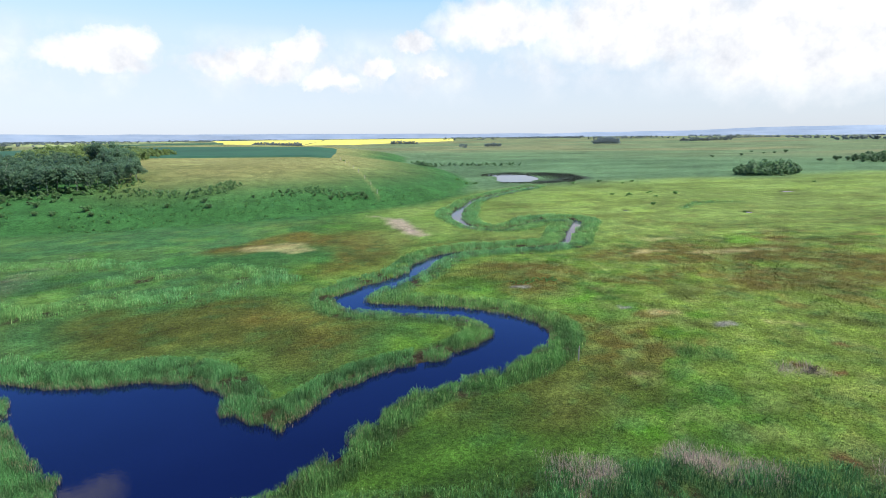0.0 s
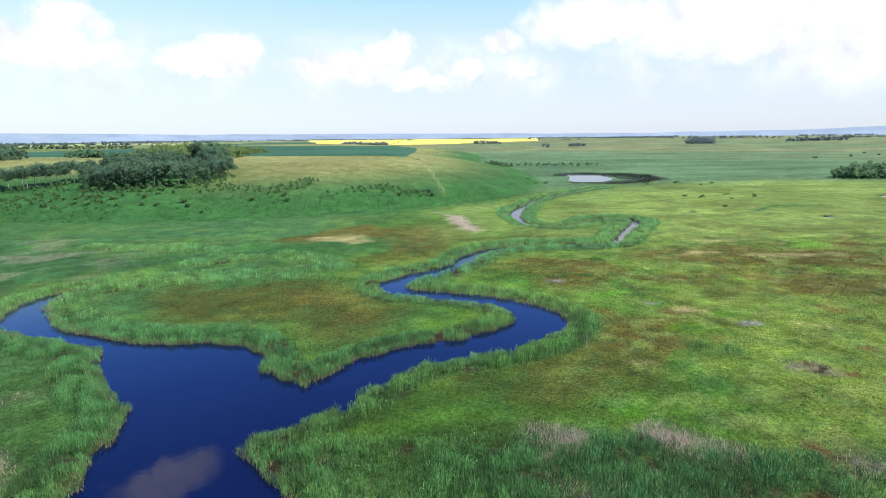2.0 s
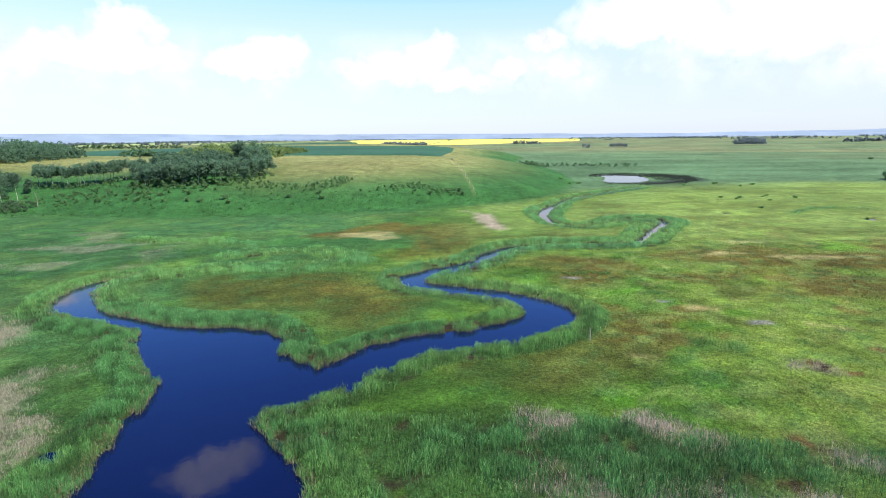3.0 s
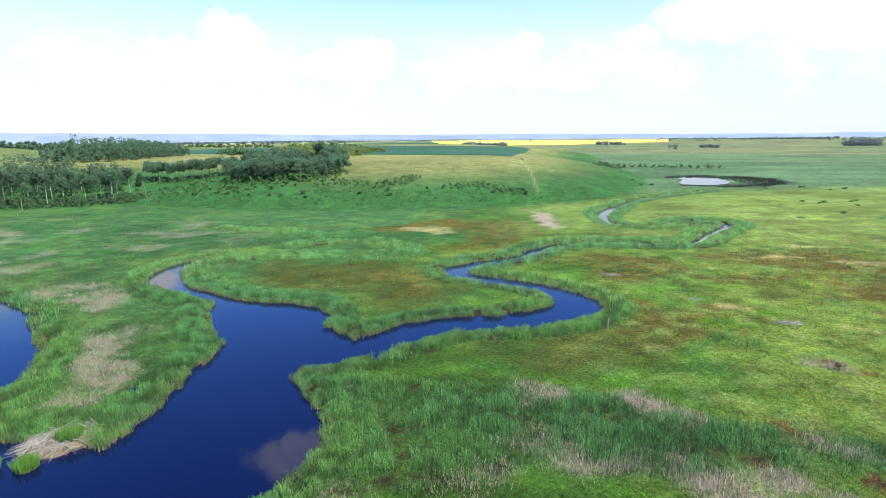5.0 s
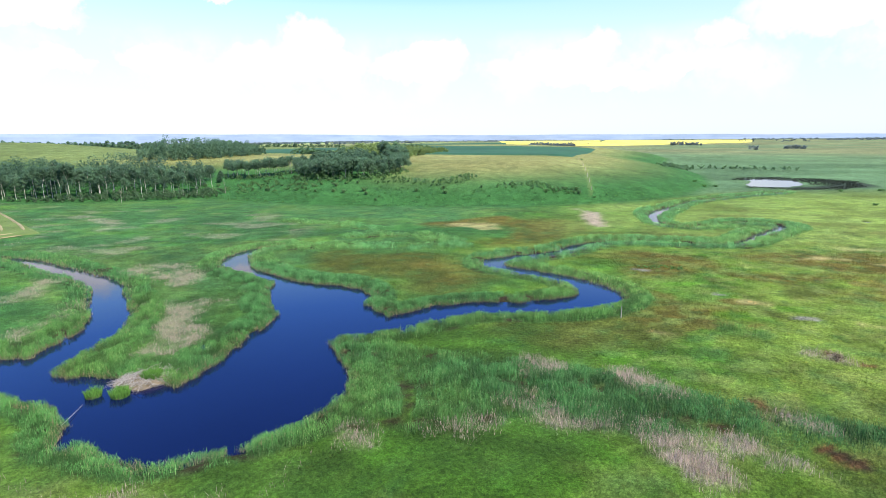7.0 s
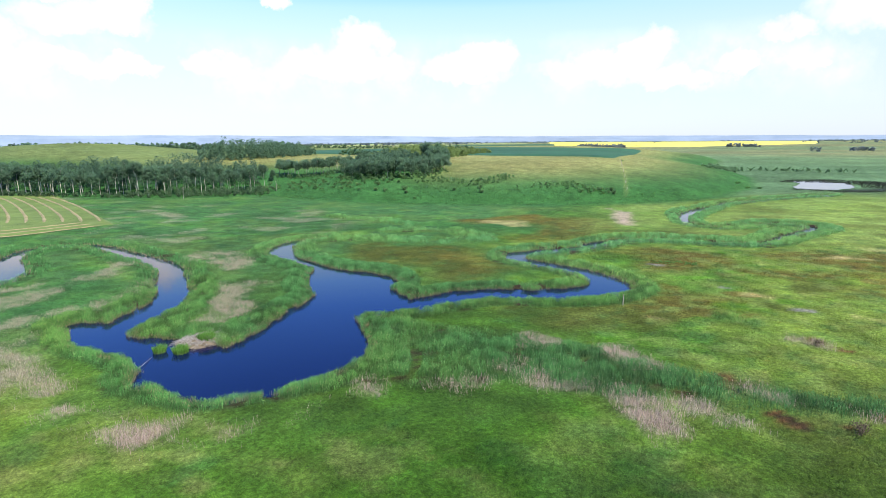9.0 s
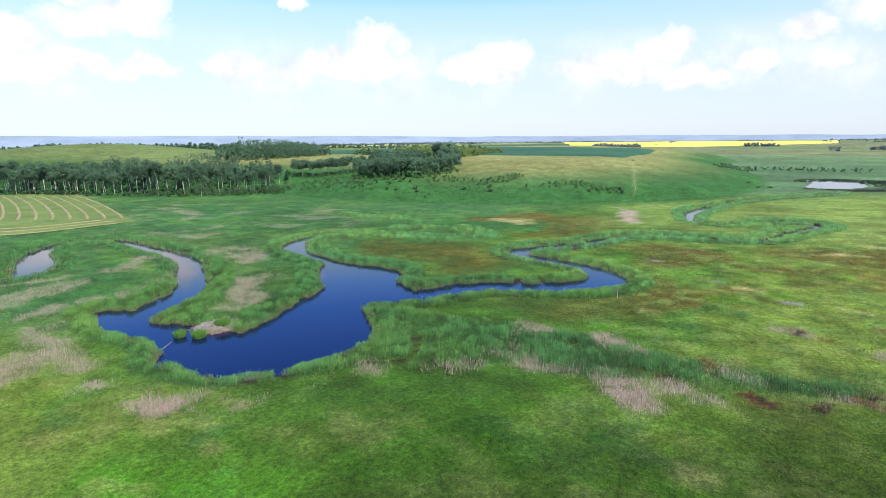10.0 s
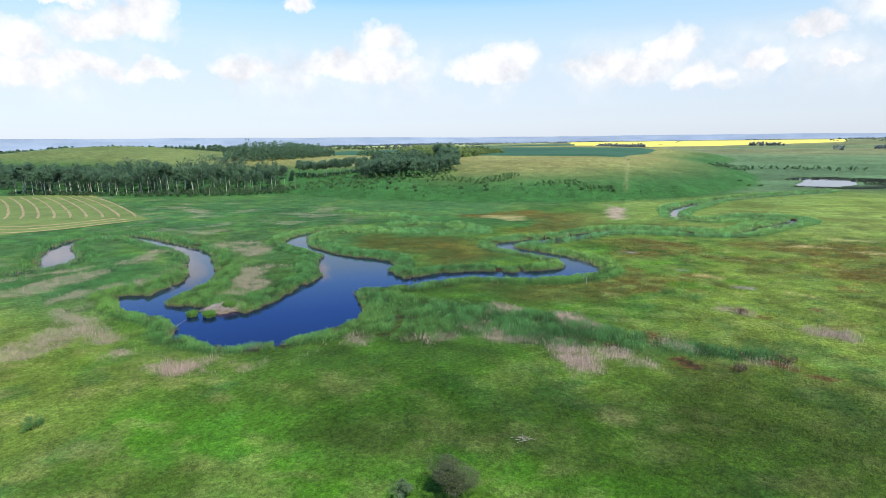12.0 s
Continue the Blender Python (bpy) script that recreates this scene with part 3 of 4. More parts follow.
    c = blend(c, (1 - step(reach(x, y, TRAIL) + 0.4 * (wave(x, y, 4, 68, 2) - 0.5), 0, 0.5)) * 0.16, "straw")
    c = blend(c, (1 - step(river_edge(x, y) + 4 * (wave(x, y, 6, 106, 3) - 0.5), 5, 11)) * (0.1 + 0.35 * step(y, 60, 90)), "sage")
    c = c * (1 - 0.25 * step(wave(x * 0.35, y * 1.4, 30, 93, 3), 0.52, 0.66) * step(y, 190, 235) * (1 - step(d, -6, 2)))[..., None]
    c = c * (0.82 + 0.36 * wave(x, y, 34, 91, 3))[..., None] * (0.8 + 0.4 * wave(x, y * 1.4, 7, 92, 4))[..., None]
    rough = (0.35 + 0.65 * step(y, 18, 34)) * (1 - 0.85 * step(y, 112, 140))
    c = c * (1 + rough * 0.8 * (wave(x, y * 1.2, 2.2, 122, 3) - 0.5))[..., None]
    c = blend(c, step(wave(x, y, 2.1, 123, 3), 0.56, 0.70) * 0.42 * rough * step(x - 0.1 * y, 2, 14), "pale")
    c = blend(c, step(wave(x, y, 1.9, 124, 3), 0.58, 0.72) * 0.40 * rough, "foot")
    # near south-east meadow scaled darker, less over the lime patches
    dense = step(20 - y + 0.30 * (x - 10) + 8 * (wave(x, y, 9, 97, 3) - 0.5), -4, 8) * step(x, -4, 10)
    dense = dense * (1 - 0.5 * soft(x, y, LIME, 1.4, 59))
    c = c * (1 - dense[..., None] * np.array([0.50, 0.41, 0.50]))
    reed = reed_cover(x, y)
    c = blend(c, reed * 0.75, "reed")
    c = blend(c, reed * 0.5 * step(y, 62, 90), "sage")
    # floor of the near reed beds painted darker to stand for shade
    c = blend(c, reed * 0.6 * (1 - step(y, 66, 90)) * step(x, -75, -55), "reed_shade")
    c = blend(c, dead_cover(x, y) * 0.5, "dead")
    c = blend(c, soft(x, y, BARE, 1.3, 115) * (0.45 + 0.4 * wave(x, y, 2.5, 125, 2)), "bare")
    c = blend(c, soft(x, y, RUSHES, 2.0, 116) * 0.95, "rush")
    c = blend(c, soft(x, y, PEAT, 0.4, 70) * 0.9, "peat")
    c = blend(c, soft(x, y, DEEP, 2.6, 99) * 0.95, "deep")
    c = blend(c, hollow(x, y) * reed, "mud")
    c = blend(c, soft(x, y, GAPS, 0.35, 100) * 0.9, "mud")
    # small puddles: pale rim and sky reflection painted onto the ground
    c = blend(c, soft(x, y, PUDDLE_SHEEN, 0.35, 94) * 0.9, "puddle_sheen")
    c = blend(c, 1 - step(water_edge(x, y), 0.1, 0.9), "mud")
    return c


# ---- builders ----
def raw_mesh(name, verts, faces, mat, colours=None, smooth=False):
    me = bpy.data.meshes.new(name)
    verts, faces = np.asarray(verts, np.float32), np.asarray(faces, np.int32)
    n, k = faces.shape
    me.vertices.add(len(verts))
    me.vertices.foreach_set("co", verts.ravel())
    me.loops.add(n * k)
    me.loops.foreach_set("vertex_index", faces.ravel())
    me.polygons.add(n)
    me.polygons.foreach_set("loop_start", np.arange(0, n * k, k, dtype=np.int32))
    me.polygons.foreach_set("use_smooth", np.full(n, smooth))
    me.update(calc_edges=True)
    if colours is not None:
        layer = me.color_attributes.new("tint", "FLOAT_COLOR", "POINT")
        layer.data.foreach_set("color", np.c_[colours, np.ones(len(verts))].astype(np.float32).ravel())
    me.materials.append(mat)
    return me


def part(name, bm, mat, parent, label=""):
    me = bpy.data.meshes.new(name)
    bm.to_mesh(me)
    bm.free()
    me.materials.append(mat)
    ob = new(name, me)
    ob.parent = parent
    return tagged(ob, label)


def mesh_part(name, me, parent, label=""):
    ob = new(name, me)
    ob.parent = parent
    return tagged(ob, label)


def tube(bm, pts, radii, sides=6):
    rings = []
    for i, (p, r) in enumerate(zip(pts, radii)):
        p = Vector(p)
        d = (Vector(pts[min(i + 1, len(pts) - 1)]) - Vector(pts[max(i - 1, 0)])).normalized()
        u = d.orthogonal().normalized()
        v = d.cross(u)
        rings.append([bm.verts.new(p + r * (math.cos(a) * u + math.sin(a) * v)) for a in (2 * math.pi * k / sides for k in range(sides))])
    for a, b in zip(rings[:-1], rings[1:]):
        for k in range(sides):
            bm.faces.new((a[k], a[(k + 1) % sides], b[(k + 1) % sides], b[k]))
    bm.faces.new(rings[0][::-1])
    bm.faces.new(rings[-1])


def leaf_cloud(rng, centres, radii, count, size, flat=0.8):
    """Quads for leaf sprays scattered in the given clumps."""
    k = rng.integers(0, len(centres), count)
    d = rng.normal(size=(count, 3))
    d /= np.linalg.norm(d, axis=1, keepdims=True)
    p = centres[k] + d * (radii[k] * rng.uniform(0.35, 1.0, count) ** 0.6)[:, None] * np.array([1, 1, flat])
    n = d + 0.8 * rng.normal(size=(count, 3)) + np.array([0, 0, 0.5])
    n /= np.linalg.norm(n, axis=1, keepdims=True)
    u = np.cross(n, rng.normal(size=(count, 3)))
    u /= np.linalg.norm(u, axis=1, keepdims=True)
    v = np.cross(n, u)
    s = (size * rng.uniform(0.6, 1.4, count))[:, None]
    verts = np.stack([p - u * s, p - v * s * 0.6, p + u * s, p + v * s * 0.6], 1).reshape(-1, 3)
    return verts, np.arange(count * 4).reshape(-1, 4)


def blades(rng, x, y, z, tall, wide, colour_low, colour_top, lean=0.25, tip_width=0.35):
    """One tapering quad for each blade."""
    n = len(x)
    yaw = rng.uniform(0, 2 * np.pi, n)
    side = np.c_[np.cos(yaw), np.sin(yaw), np.zeros(n)] * (wide / 2)[:, None]
    base = np.c_[x, y, z]
    tip = base + np.c_[rng.normal(size=n) * lean * tall, rng.normal(size=n) * lean * tall, tall]
    verts = np.stack([base - side, base + side, tip + side * tip_width, tip - side * tip_width], 1).reshape(-1, 3)
    cols = np.stack([colour_low, colour_low, colour_top, colour_top], 1).reshape(-1, 3)
    return verts, np.arange(n * 4).reshape(-1, 4), cols


def scatter(rng, x0, x1, y0, y1, per_m2):
    n = int((x1 - x0) * (y1 - y0) * per_m2)
    return rng.uniform(x0, x1, n), rng.uniform(y0, y1, n)


# ---- ground and water ----
def axis_steps(lo, hi, near_lo, near_hi, cell, growth):
    mid = list(np.arange(near_lo, near_hi, cell))
    left, right, s = [], [], cell
    v = near_lo
    while v > lo:
        s *= growth
        v -= s
        left.append(max(v, lo))
    v, s = mid[-1], cell
    while v < hi:
        s *= growth
        v += s
        right.append(min(v, hi))
    return np.array(left[::-1] + mid + right)


def ground():
    xs, ys = axis_steps(-4700, 4700, -66, 56, 0.75, 1.045), axis_steps(-3500, 4700, -8, 112, 0.75, 1.045)
    gx, gy = np.meshgrid(xs, ys)
    z = terrain(gx, gy)
    n, m = gx.shape
    i = np.arange(n * m).reshape(n, m)
    f = np.stack([i[:-1, :-1], i[:-1, 1:], i[1:, 1:], i[1:, :-1]], -1).reshape(-1, 4)
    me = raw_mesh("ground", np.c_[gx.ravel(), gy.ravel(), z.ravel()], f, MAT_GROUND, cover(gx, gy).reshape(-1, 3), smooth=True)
    tagged(new("ground", me), "wet meadow and grassy hills reaching to the horizon", "ground", kind="structure")


def water(name, x0, x1, y0, y1, label):
    bm = bmesh.new()
    bm.faces.new([bm.verts.new(p) for p in ((x0, y0, 0), (x1, y0, 0), (x1, y1, 0), (x0, y1, 0))])
    me = bpy.data.meshes.new(name)
    bm.to_mesh(me)
    bm.free()
    me.materials.append(MAT_WATER)
    tagged(new(name, me), label, "water", kind="structure")


ground()
water("water", -112, 125, 5, 232, "still dark blue water of a winding marsh river")
water("water_pool", 150, 172, 174, 190, "small pale pool in the marsh")
water("water_far", 64, 116, 240, 312, "shallow pale lake reflecting the sky")


def far_hills():
    """Ridges along the horizon, with haze put into their blue base colour."""
    for k, (dist, base, lift, seed) in enumerate(((4250, 16, 14, 3), (4420, 34, 16, 5), (4620, 50, 14, 7))):
        a = np.linspace(-math.pi, math.pi, 721)
        d = np.degrees(a)
        h = base + lift * (wave(a * 900, a * 0 + seed, 70, seed, 4) - 0.5) + 10 * step(d, 26, 46) * step(75 - d, 0, 25) * (k == 2) - (6 + 6 * k) * step(d, -12, 20) * (1 - step(d, 32, 44)) + (14 + 8 * k) * step(-d, 14, 56)
        x, y = dist * np.sin(a), dist * np.cos(a)
        low = np.c_[x, y, np.full(721, -6.0)]
        top = np.c_[x * 1.03, y * 1.03, h]
        back = np.c_[x * 1.06, y * 1.06, np.full(721, -6.0)]
        i = np.arange(720)
        f = np.r_[np.c_[i, i + 1, i + 722, i + 721], np.c_[i + 721, i + 722, i + 1443, i + 1442]]
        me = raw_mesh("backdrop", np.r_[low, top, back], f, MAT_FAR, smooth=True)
        tagged(new("backdrop", me), "low hills on the horizon, coloured blue for haze", "hills", kind="structure")


far_hills()


# ---- fields ----
def field(name, corners, mat, lift, label, category, cells=40):
    """A crop standing over the land, on a four-cornered plot."""
    a, b, c, d = (np.array(p, float) for p in corners)
    u, v = np.meshgrid(np.linspace(0, 1, cells + 1), np.linspace(0, 1, cells + 1))
    p = ((1 - u) * (1 - v))[..., None] * a + (u * (1 - v))[..., None] * b + (u * v)[..., None] * c + ((1 - u) * v)[..., None] * d
    x, y = p[..., 0], p[..., 1]
    edge = np.minimum(np.minimum(u, 1 - u), np.minimum(v, 1 - v)) < 1e-6
    z = terrain(x, y) + np.where(edge, -0.5, lift)
    i = np.arange((cells + 1) ** 2).reshape(cells + 1, -1)
    f = np.stack([i[:-1, :-1], i[:-1, 1:], i[1:, 1:], i[1:, :-1]], -1).reshape(-1, 4)
    me = raw_mesh(name, np.c_[x.ravel(), y.ravel(), z.ravel()], f, mat, smooth=True)
    return tagged(new(name, me), label, category, kind="structure")


field("canola_field", [(-324, 1668), (-95, 1400), (-80, 3000), (-624, 2934)], MAT_CANOLA, 2.5, "bright yellow canola field in flower", "field")
field("canola_field", [(-90, 1330), (360, 1712), (618, 2935), (-75, 3000)], MAT_CANOLA, 2.5, "bright yellow canola field in flower", "field")
field("cereal_field", [(-300, 340), (-8, 285), (-5, 500), (-250, 640)], MAT_CROP, 0.8, "dark green young cereal crop on the plateau", "field")
PLOTS = np.random.default_rng(72)
for k in range(16):
    fx, fy = PLOTS.uniform(-3600, -650), PLOTS.uniform(1500, 3500)
    wide, deep = PLOTS.uniform(250, 700), PLOTS.uniform(120, 320)
    field("pale_field", [(fx, fy), (fx + wide, fy + 60), (fx + wide * 1.1, fy + deep + 60), (fx - 60, fy + deep)], (MAT_PALECROP, MAT_PALECROP, MAT_CROP)[k % 3], 2.0, "distant strip of crop on the plain", "field", 12)

field("pale_field", [(-1300, 900), (-700, 1000), (-800, 1700), (-1700, 1500)], MAT_PALECROP, 2.0, "pale green ripening crop field", "field")


def windrow(course, wide=0.6, high=0.32):
    """A long low heap of cut hay along a course."""
    rng = np.random.default_rng(int(abs(course[0][0] * 10)))
    c = spline(course, 10)
    d = np.gradient(c, axis=0)
    side = np.c_[-d[:, 1], d[:, 0]] / np.linalg.norm(d, axis=1)[:, None]
    prof = [(-1, -0.06), (-0.6, 0.6), (0, 1), (0.6, 0.6), (1, -0.06)]
    v = []
    end = np.clip(np.minimum(np.arange(len(c)), np.arange(len(c))[::-1]) / 3.0, 0.05, 1)
    for u, h in prof:
        q = c + side * (u * wide * end * rng.uniform(0.75, 1.25, len(c)))[:, None]
        v.append(np.c_[q, terrain(q[:, 0], q[:, 1]) + 0.11 + h * end * high * rng.uniform(0.7, 1.2, len(c))])
    n = len(c)
    i = np.arange(n - 1)
    f = np.concatenate([np.c_[k * n + i, k * n + i + 1, (k + 1) * n + i + 1, (k + 1) * n + i] for k in range(4)])
    ob = new("hay_windrow", raw_mesh("hay_windrow", np.concatenate(v), f, MAT_SWATH))
    tagged(ob, "long straw-coloured row of drying cut hay", "hay", "rows of hay")


field("hay_field", [(-117, 79), (-222, 129), (-340, 70), (-126, 44)], MAT_STUBBLE, 0.10, "mown hay field with pale green stubble", "field", 60)
for k in range(17):
    ax, ay = -127 - 4.4 * k, 81 - 2.3 * k
    windrow([(ax, ay), (ax - 14, ay + 8), (ax - 44, ay + 22.5), (ax - 70, ay + 33.5), (ax - 88, ay + 40)], 0.42, 0.26)
for j in range(3):
    windrow([(-119.5 - 5 * j, 76 + j), (-121 - 5.2 * j, 68 + j), (-124 - 5.8 * j, 56 + 2.2 * j), (-133 - 7 * j, 47 + 3.3 * j), (-165 - 8 * j, 30 + 7 * j), (-220 - 8 * j, 5 + 9 * j)], 0.35, 0.14)

# ---- reeds and grass ----
def gather(name, batches, mat, label, category):
    """Joins batches of blades into one sward."""
    n0, fs = 0, []
    for v, f, c in batches:
        fs.append(f + n0)
        n0 += len(v)
    me = raw_mesh(name, np.concatenate([b[0] for b in batches]), np.concatenate(fs), mat, np.concatenate([b[2] for b in batches]))
    return tagged(new(name, me), label, category, kind="stuff")


def reeds():
    rng = np.random.default_rng(11)
    out = []
    for x0, x1, y0, y1, rate, width in ((-50, 40, 5, 64, 200, 0.028), (-75, 60, 64, 118, 62, 0.042), (-112, -50, 10, 64, 32, 0.065), (-112, -75, 64, 125, 14, 0.09),
                                        (40, 60, 5, 64, 14, 0.1), (-75, 60, 118, 160, 34, 0.055), (60, 125, 120, 232, 12, 0.08), (10, 60, 160, 232, 16, 0.075)):
        x, y = scatter(rng, x0, x1, y0, y1, rate)
        keep = rng.random(len(x)) < reed_cover(x, y)
        x, y = x[keep], y[keep]
        keep = (rng.random(len(x)) > hollow(x, y)) & (water_edge(x, y) > -0.1) & (rng.random(len(x)) > 0.6 * dead_cover(x, y))
        x, y = x[keep], y[keep]
        n = len(x)
        z = np.maximum(terrain(x, y), -0.1)
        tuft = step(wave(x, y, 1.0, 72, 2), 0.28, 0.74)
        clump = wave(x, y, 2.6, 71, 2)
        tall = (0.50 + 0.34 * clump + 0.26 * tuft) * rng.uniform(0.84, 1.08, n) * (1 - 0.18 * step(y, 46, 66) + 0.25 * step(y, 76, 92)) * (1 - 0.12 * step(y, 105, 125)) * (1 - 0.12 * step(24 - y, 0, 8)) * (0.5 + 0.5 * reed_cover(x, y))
        # tone drops between tufts: shade of the gaps put into the colour
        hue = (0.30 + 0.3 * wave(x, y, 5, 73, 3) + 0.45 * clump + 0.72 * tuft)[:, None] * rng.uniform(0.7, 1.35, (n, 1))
        warm = step(wave(x, y, 14, 74, 3), 0.45, 0.65)[:, None] * np.array([0.3, 0.08, -0.1])
        # reed tops get paler with distance upriver
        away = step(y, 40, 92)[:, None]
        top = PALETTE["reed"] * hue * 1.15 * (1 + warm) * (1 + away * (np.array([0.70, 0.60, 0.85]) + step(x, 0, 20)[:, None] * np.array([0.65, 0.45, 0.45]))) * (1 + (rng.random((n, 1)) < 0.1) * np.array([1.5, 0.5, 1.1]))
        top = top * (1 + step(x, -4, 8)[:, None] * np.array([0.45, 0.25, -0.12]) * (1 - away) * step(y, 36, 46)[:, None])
        top = top * (1 + (step(28 - y, 0, 10) * step(-x, -4, 6))[:, None] * np.array([0.25, 0.15, 0.0]))
        leaf = rng.random(n) < 0.58
        z = z + np.where(leaf, tall * rng.uniform(0.42, 0.85, n), 0)
        tall = np.where(leaf, tall * rng.uniform(0.18, 0.34, n), tall * 0.95)
        # blade feet darkened: shade low in the bed is painted on
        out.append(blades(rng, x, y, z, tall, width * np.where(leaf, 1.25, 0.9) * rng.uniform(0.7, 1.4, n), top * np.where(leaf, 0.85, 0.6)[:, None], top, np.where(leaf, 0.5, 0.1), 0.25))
        edge = (river_edge(x, y) < 0.9) & (rng.random(n) < 0.45)
        x, y, m = x[edge], y[edge], int(edge.sum())
        z = np.maximum(terrain(x, y), -0.1)
        straw = np.array([0.24, 0.21, 0.115]) * rng.uniform(0.6, 1.2, (m, 1))
        out.append(blades(rng, x + rng.normal(size=m) * 0.1, y + rng.normal(size=m) * 0.1, z, rng.uniform(0.2, 0.55, m), width * rng.uniform(0.9, 1.6, m), straw, straw, 0.3))
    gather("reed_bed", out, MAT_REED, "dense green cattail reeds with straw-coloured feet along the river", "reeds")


def dead_reeds():
    rng = np.random.default_rng(12)
    x, y = scatter(rng, -75, 48, 0, 65, 190)
    x2, y2 = scatter(rng, -145, 15, 65, 160, 9)
    wide = np.r_[np.full(len(x), 0.021), np.full(len(x2), 0.06)]
    x, y = np.r_[x, x2], np.r_[y, y2]
    keep = (rng.random(len(x)) < dead_cover(x, y)) & (water_edge(x, y) > 0)
    x, y, wide = x[keep], y[keep], wide[keep]
    tall = (0.2 + 0.5 * wave(x, y, 1.2, 75, 2)) * (1 - 0.3 * step(-x, 20, 30)) * (1 - 0.5 * step(y, 60, 80)) * rng.uniform(0.7, 1.2, len(x))
    top = PALETTE["dead"] * rng.uniform(0.45, 1.2, (len(x), 1)) * (1 + 0.25 * step(x, -2, 4))[:, None] * (1 + rng.uniform(-0.08, 0.08, (len(x), 3))) * (1 + step(-x, 25, 40)[:, None] * np.array([-0.12, 0.02, -0.12]))
    gather("dead_reed_stand", [blades(rng, x, y, terrain(x, y), tall, wide * rng.uniform(0.6, 1.2, len(x)), top * 0.8, top, 0.25)], MAT_REED,
           "dry pinkish-grey dead reeds standing among green ones", "reeds")


def grass():
    rng = np.random.default_rng(13)
    out = []
    for x0, x1, y0, y1, rate, width, high in ((-40, 50, -12, 34, 37, 0.036, 0.17), (-55, 65, 34, 75, 16.5, 0.05, 0.17), (-110, -40, -8, 60, 7, 0.08, 0.17), (-80, 100, 75, 112, 5, 0.10, 0.18),
                                              (50, 90, 10, 75, 6, 0.09, 0.18), (-150, -80, 60, 125, 2, 0.12, 0.2)):
        x, y = scatter(rng, x0, x1, y0, y1, rate)
        rim = np.minimum(np.minimum(x - x0, x1 - x), np.minimum(y - y0, y1 - y)) / 8
        keep = (rng.random(len(x)) > reed_cover(x, y) * 0.9) & (rng.random(len(x)) < 0.35 + rim)
        x, y = x[keep], y[keep]
        keep = water_edge(x, y) > 0.5
        x, y = x[keep], y[keep]
        n = len(x)
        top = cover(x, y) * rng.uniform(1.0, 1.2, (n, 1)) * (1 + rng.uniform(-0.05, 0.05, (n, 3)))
        tuft = step(wave(x, y, 1.3, 79, 2), 0.35, 0.7)
        tall = high * (0.45 + 0.5 * tuft + 0.3 * wave(x, y, 5, 77, 2)) * rng.uniform(0.6, 1.3, n)
        out.append(blades(rng, x, y, terrain(x, y) - 0.03, tall, width * rng.uniform(0.7, 1.5, n), top * 0.95, top * (0.95 + 0.12 * tuft[:, None]), 0.4))
    # tussocks of sedge and taller herbs
    for x0, x1, y0, y1, rate, wide in ((-30, 75, -10, 40, 1.0, 0.04), (-60, 90, 40, 110, 0.6, 0.06), (-110, -30, -5, 40, 0.6, 0.07)):
        x, y = scatter(rng, x0, x1, y0, y1, rate)
        keep = (rng.random(len(x)) > reed_cover(x, y)) & (wave(x, y, 9, 81, 3) > 0.42) & (water_edge(x, y) > 0.6)
        x, y = x[keep], y[keep]
        m = len(x)
        tone = cover(x, y) * rng.uniform(0.9, 1.0 + 0.45 * step(y, 15, 35)[:, None], (m, 1)) * np.where(rng.random((m, 1)) < 0.12, np.array([1.5, 1.15, 1.1]), 1.0)
        x, y, tone, size = np.repeat(x, 14), np.repeat(y, 14), np.repeat(tone, 14, 0), np.repeat(rng.uniform(0.5, 1.3, m), 14)
        x, y = x + rng.normal(size=14 * m) * 0.16 * size, y + rng.normal(size=14 * m) * 0.16 * size
        tone = tone * rng.uniform(0.8, 1.25, (14 * m, 1))
        out.append(blades(rng, x, y, terrain(x, y) - 0.03, 0.24 * size * rng.uniform(0.6, 1.2, 14 * m), wide * rng.uniform(0.5, 0.9, 14 * m), tone, tone, 0.55))
    gather("meadow_grass", out, MAT_GRASS, "rough green and olive meadow grass and sedge", "grass")


reeds()
dead_reeds()
grass()


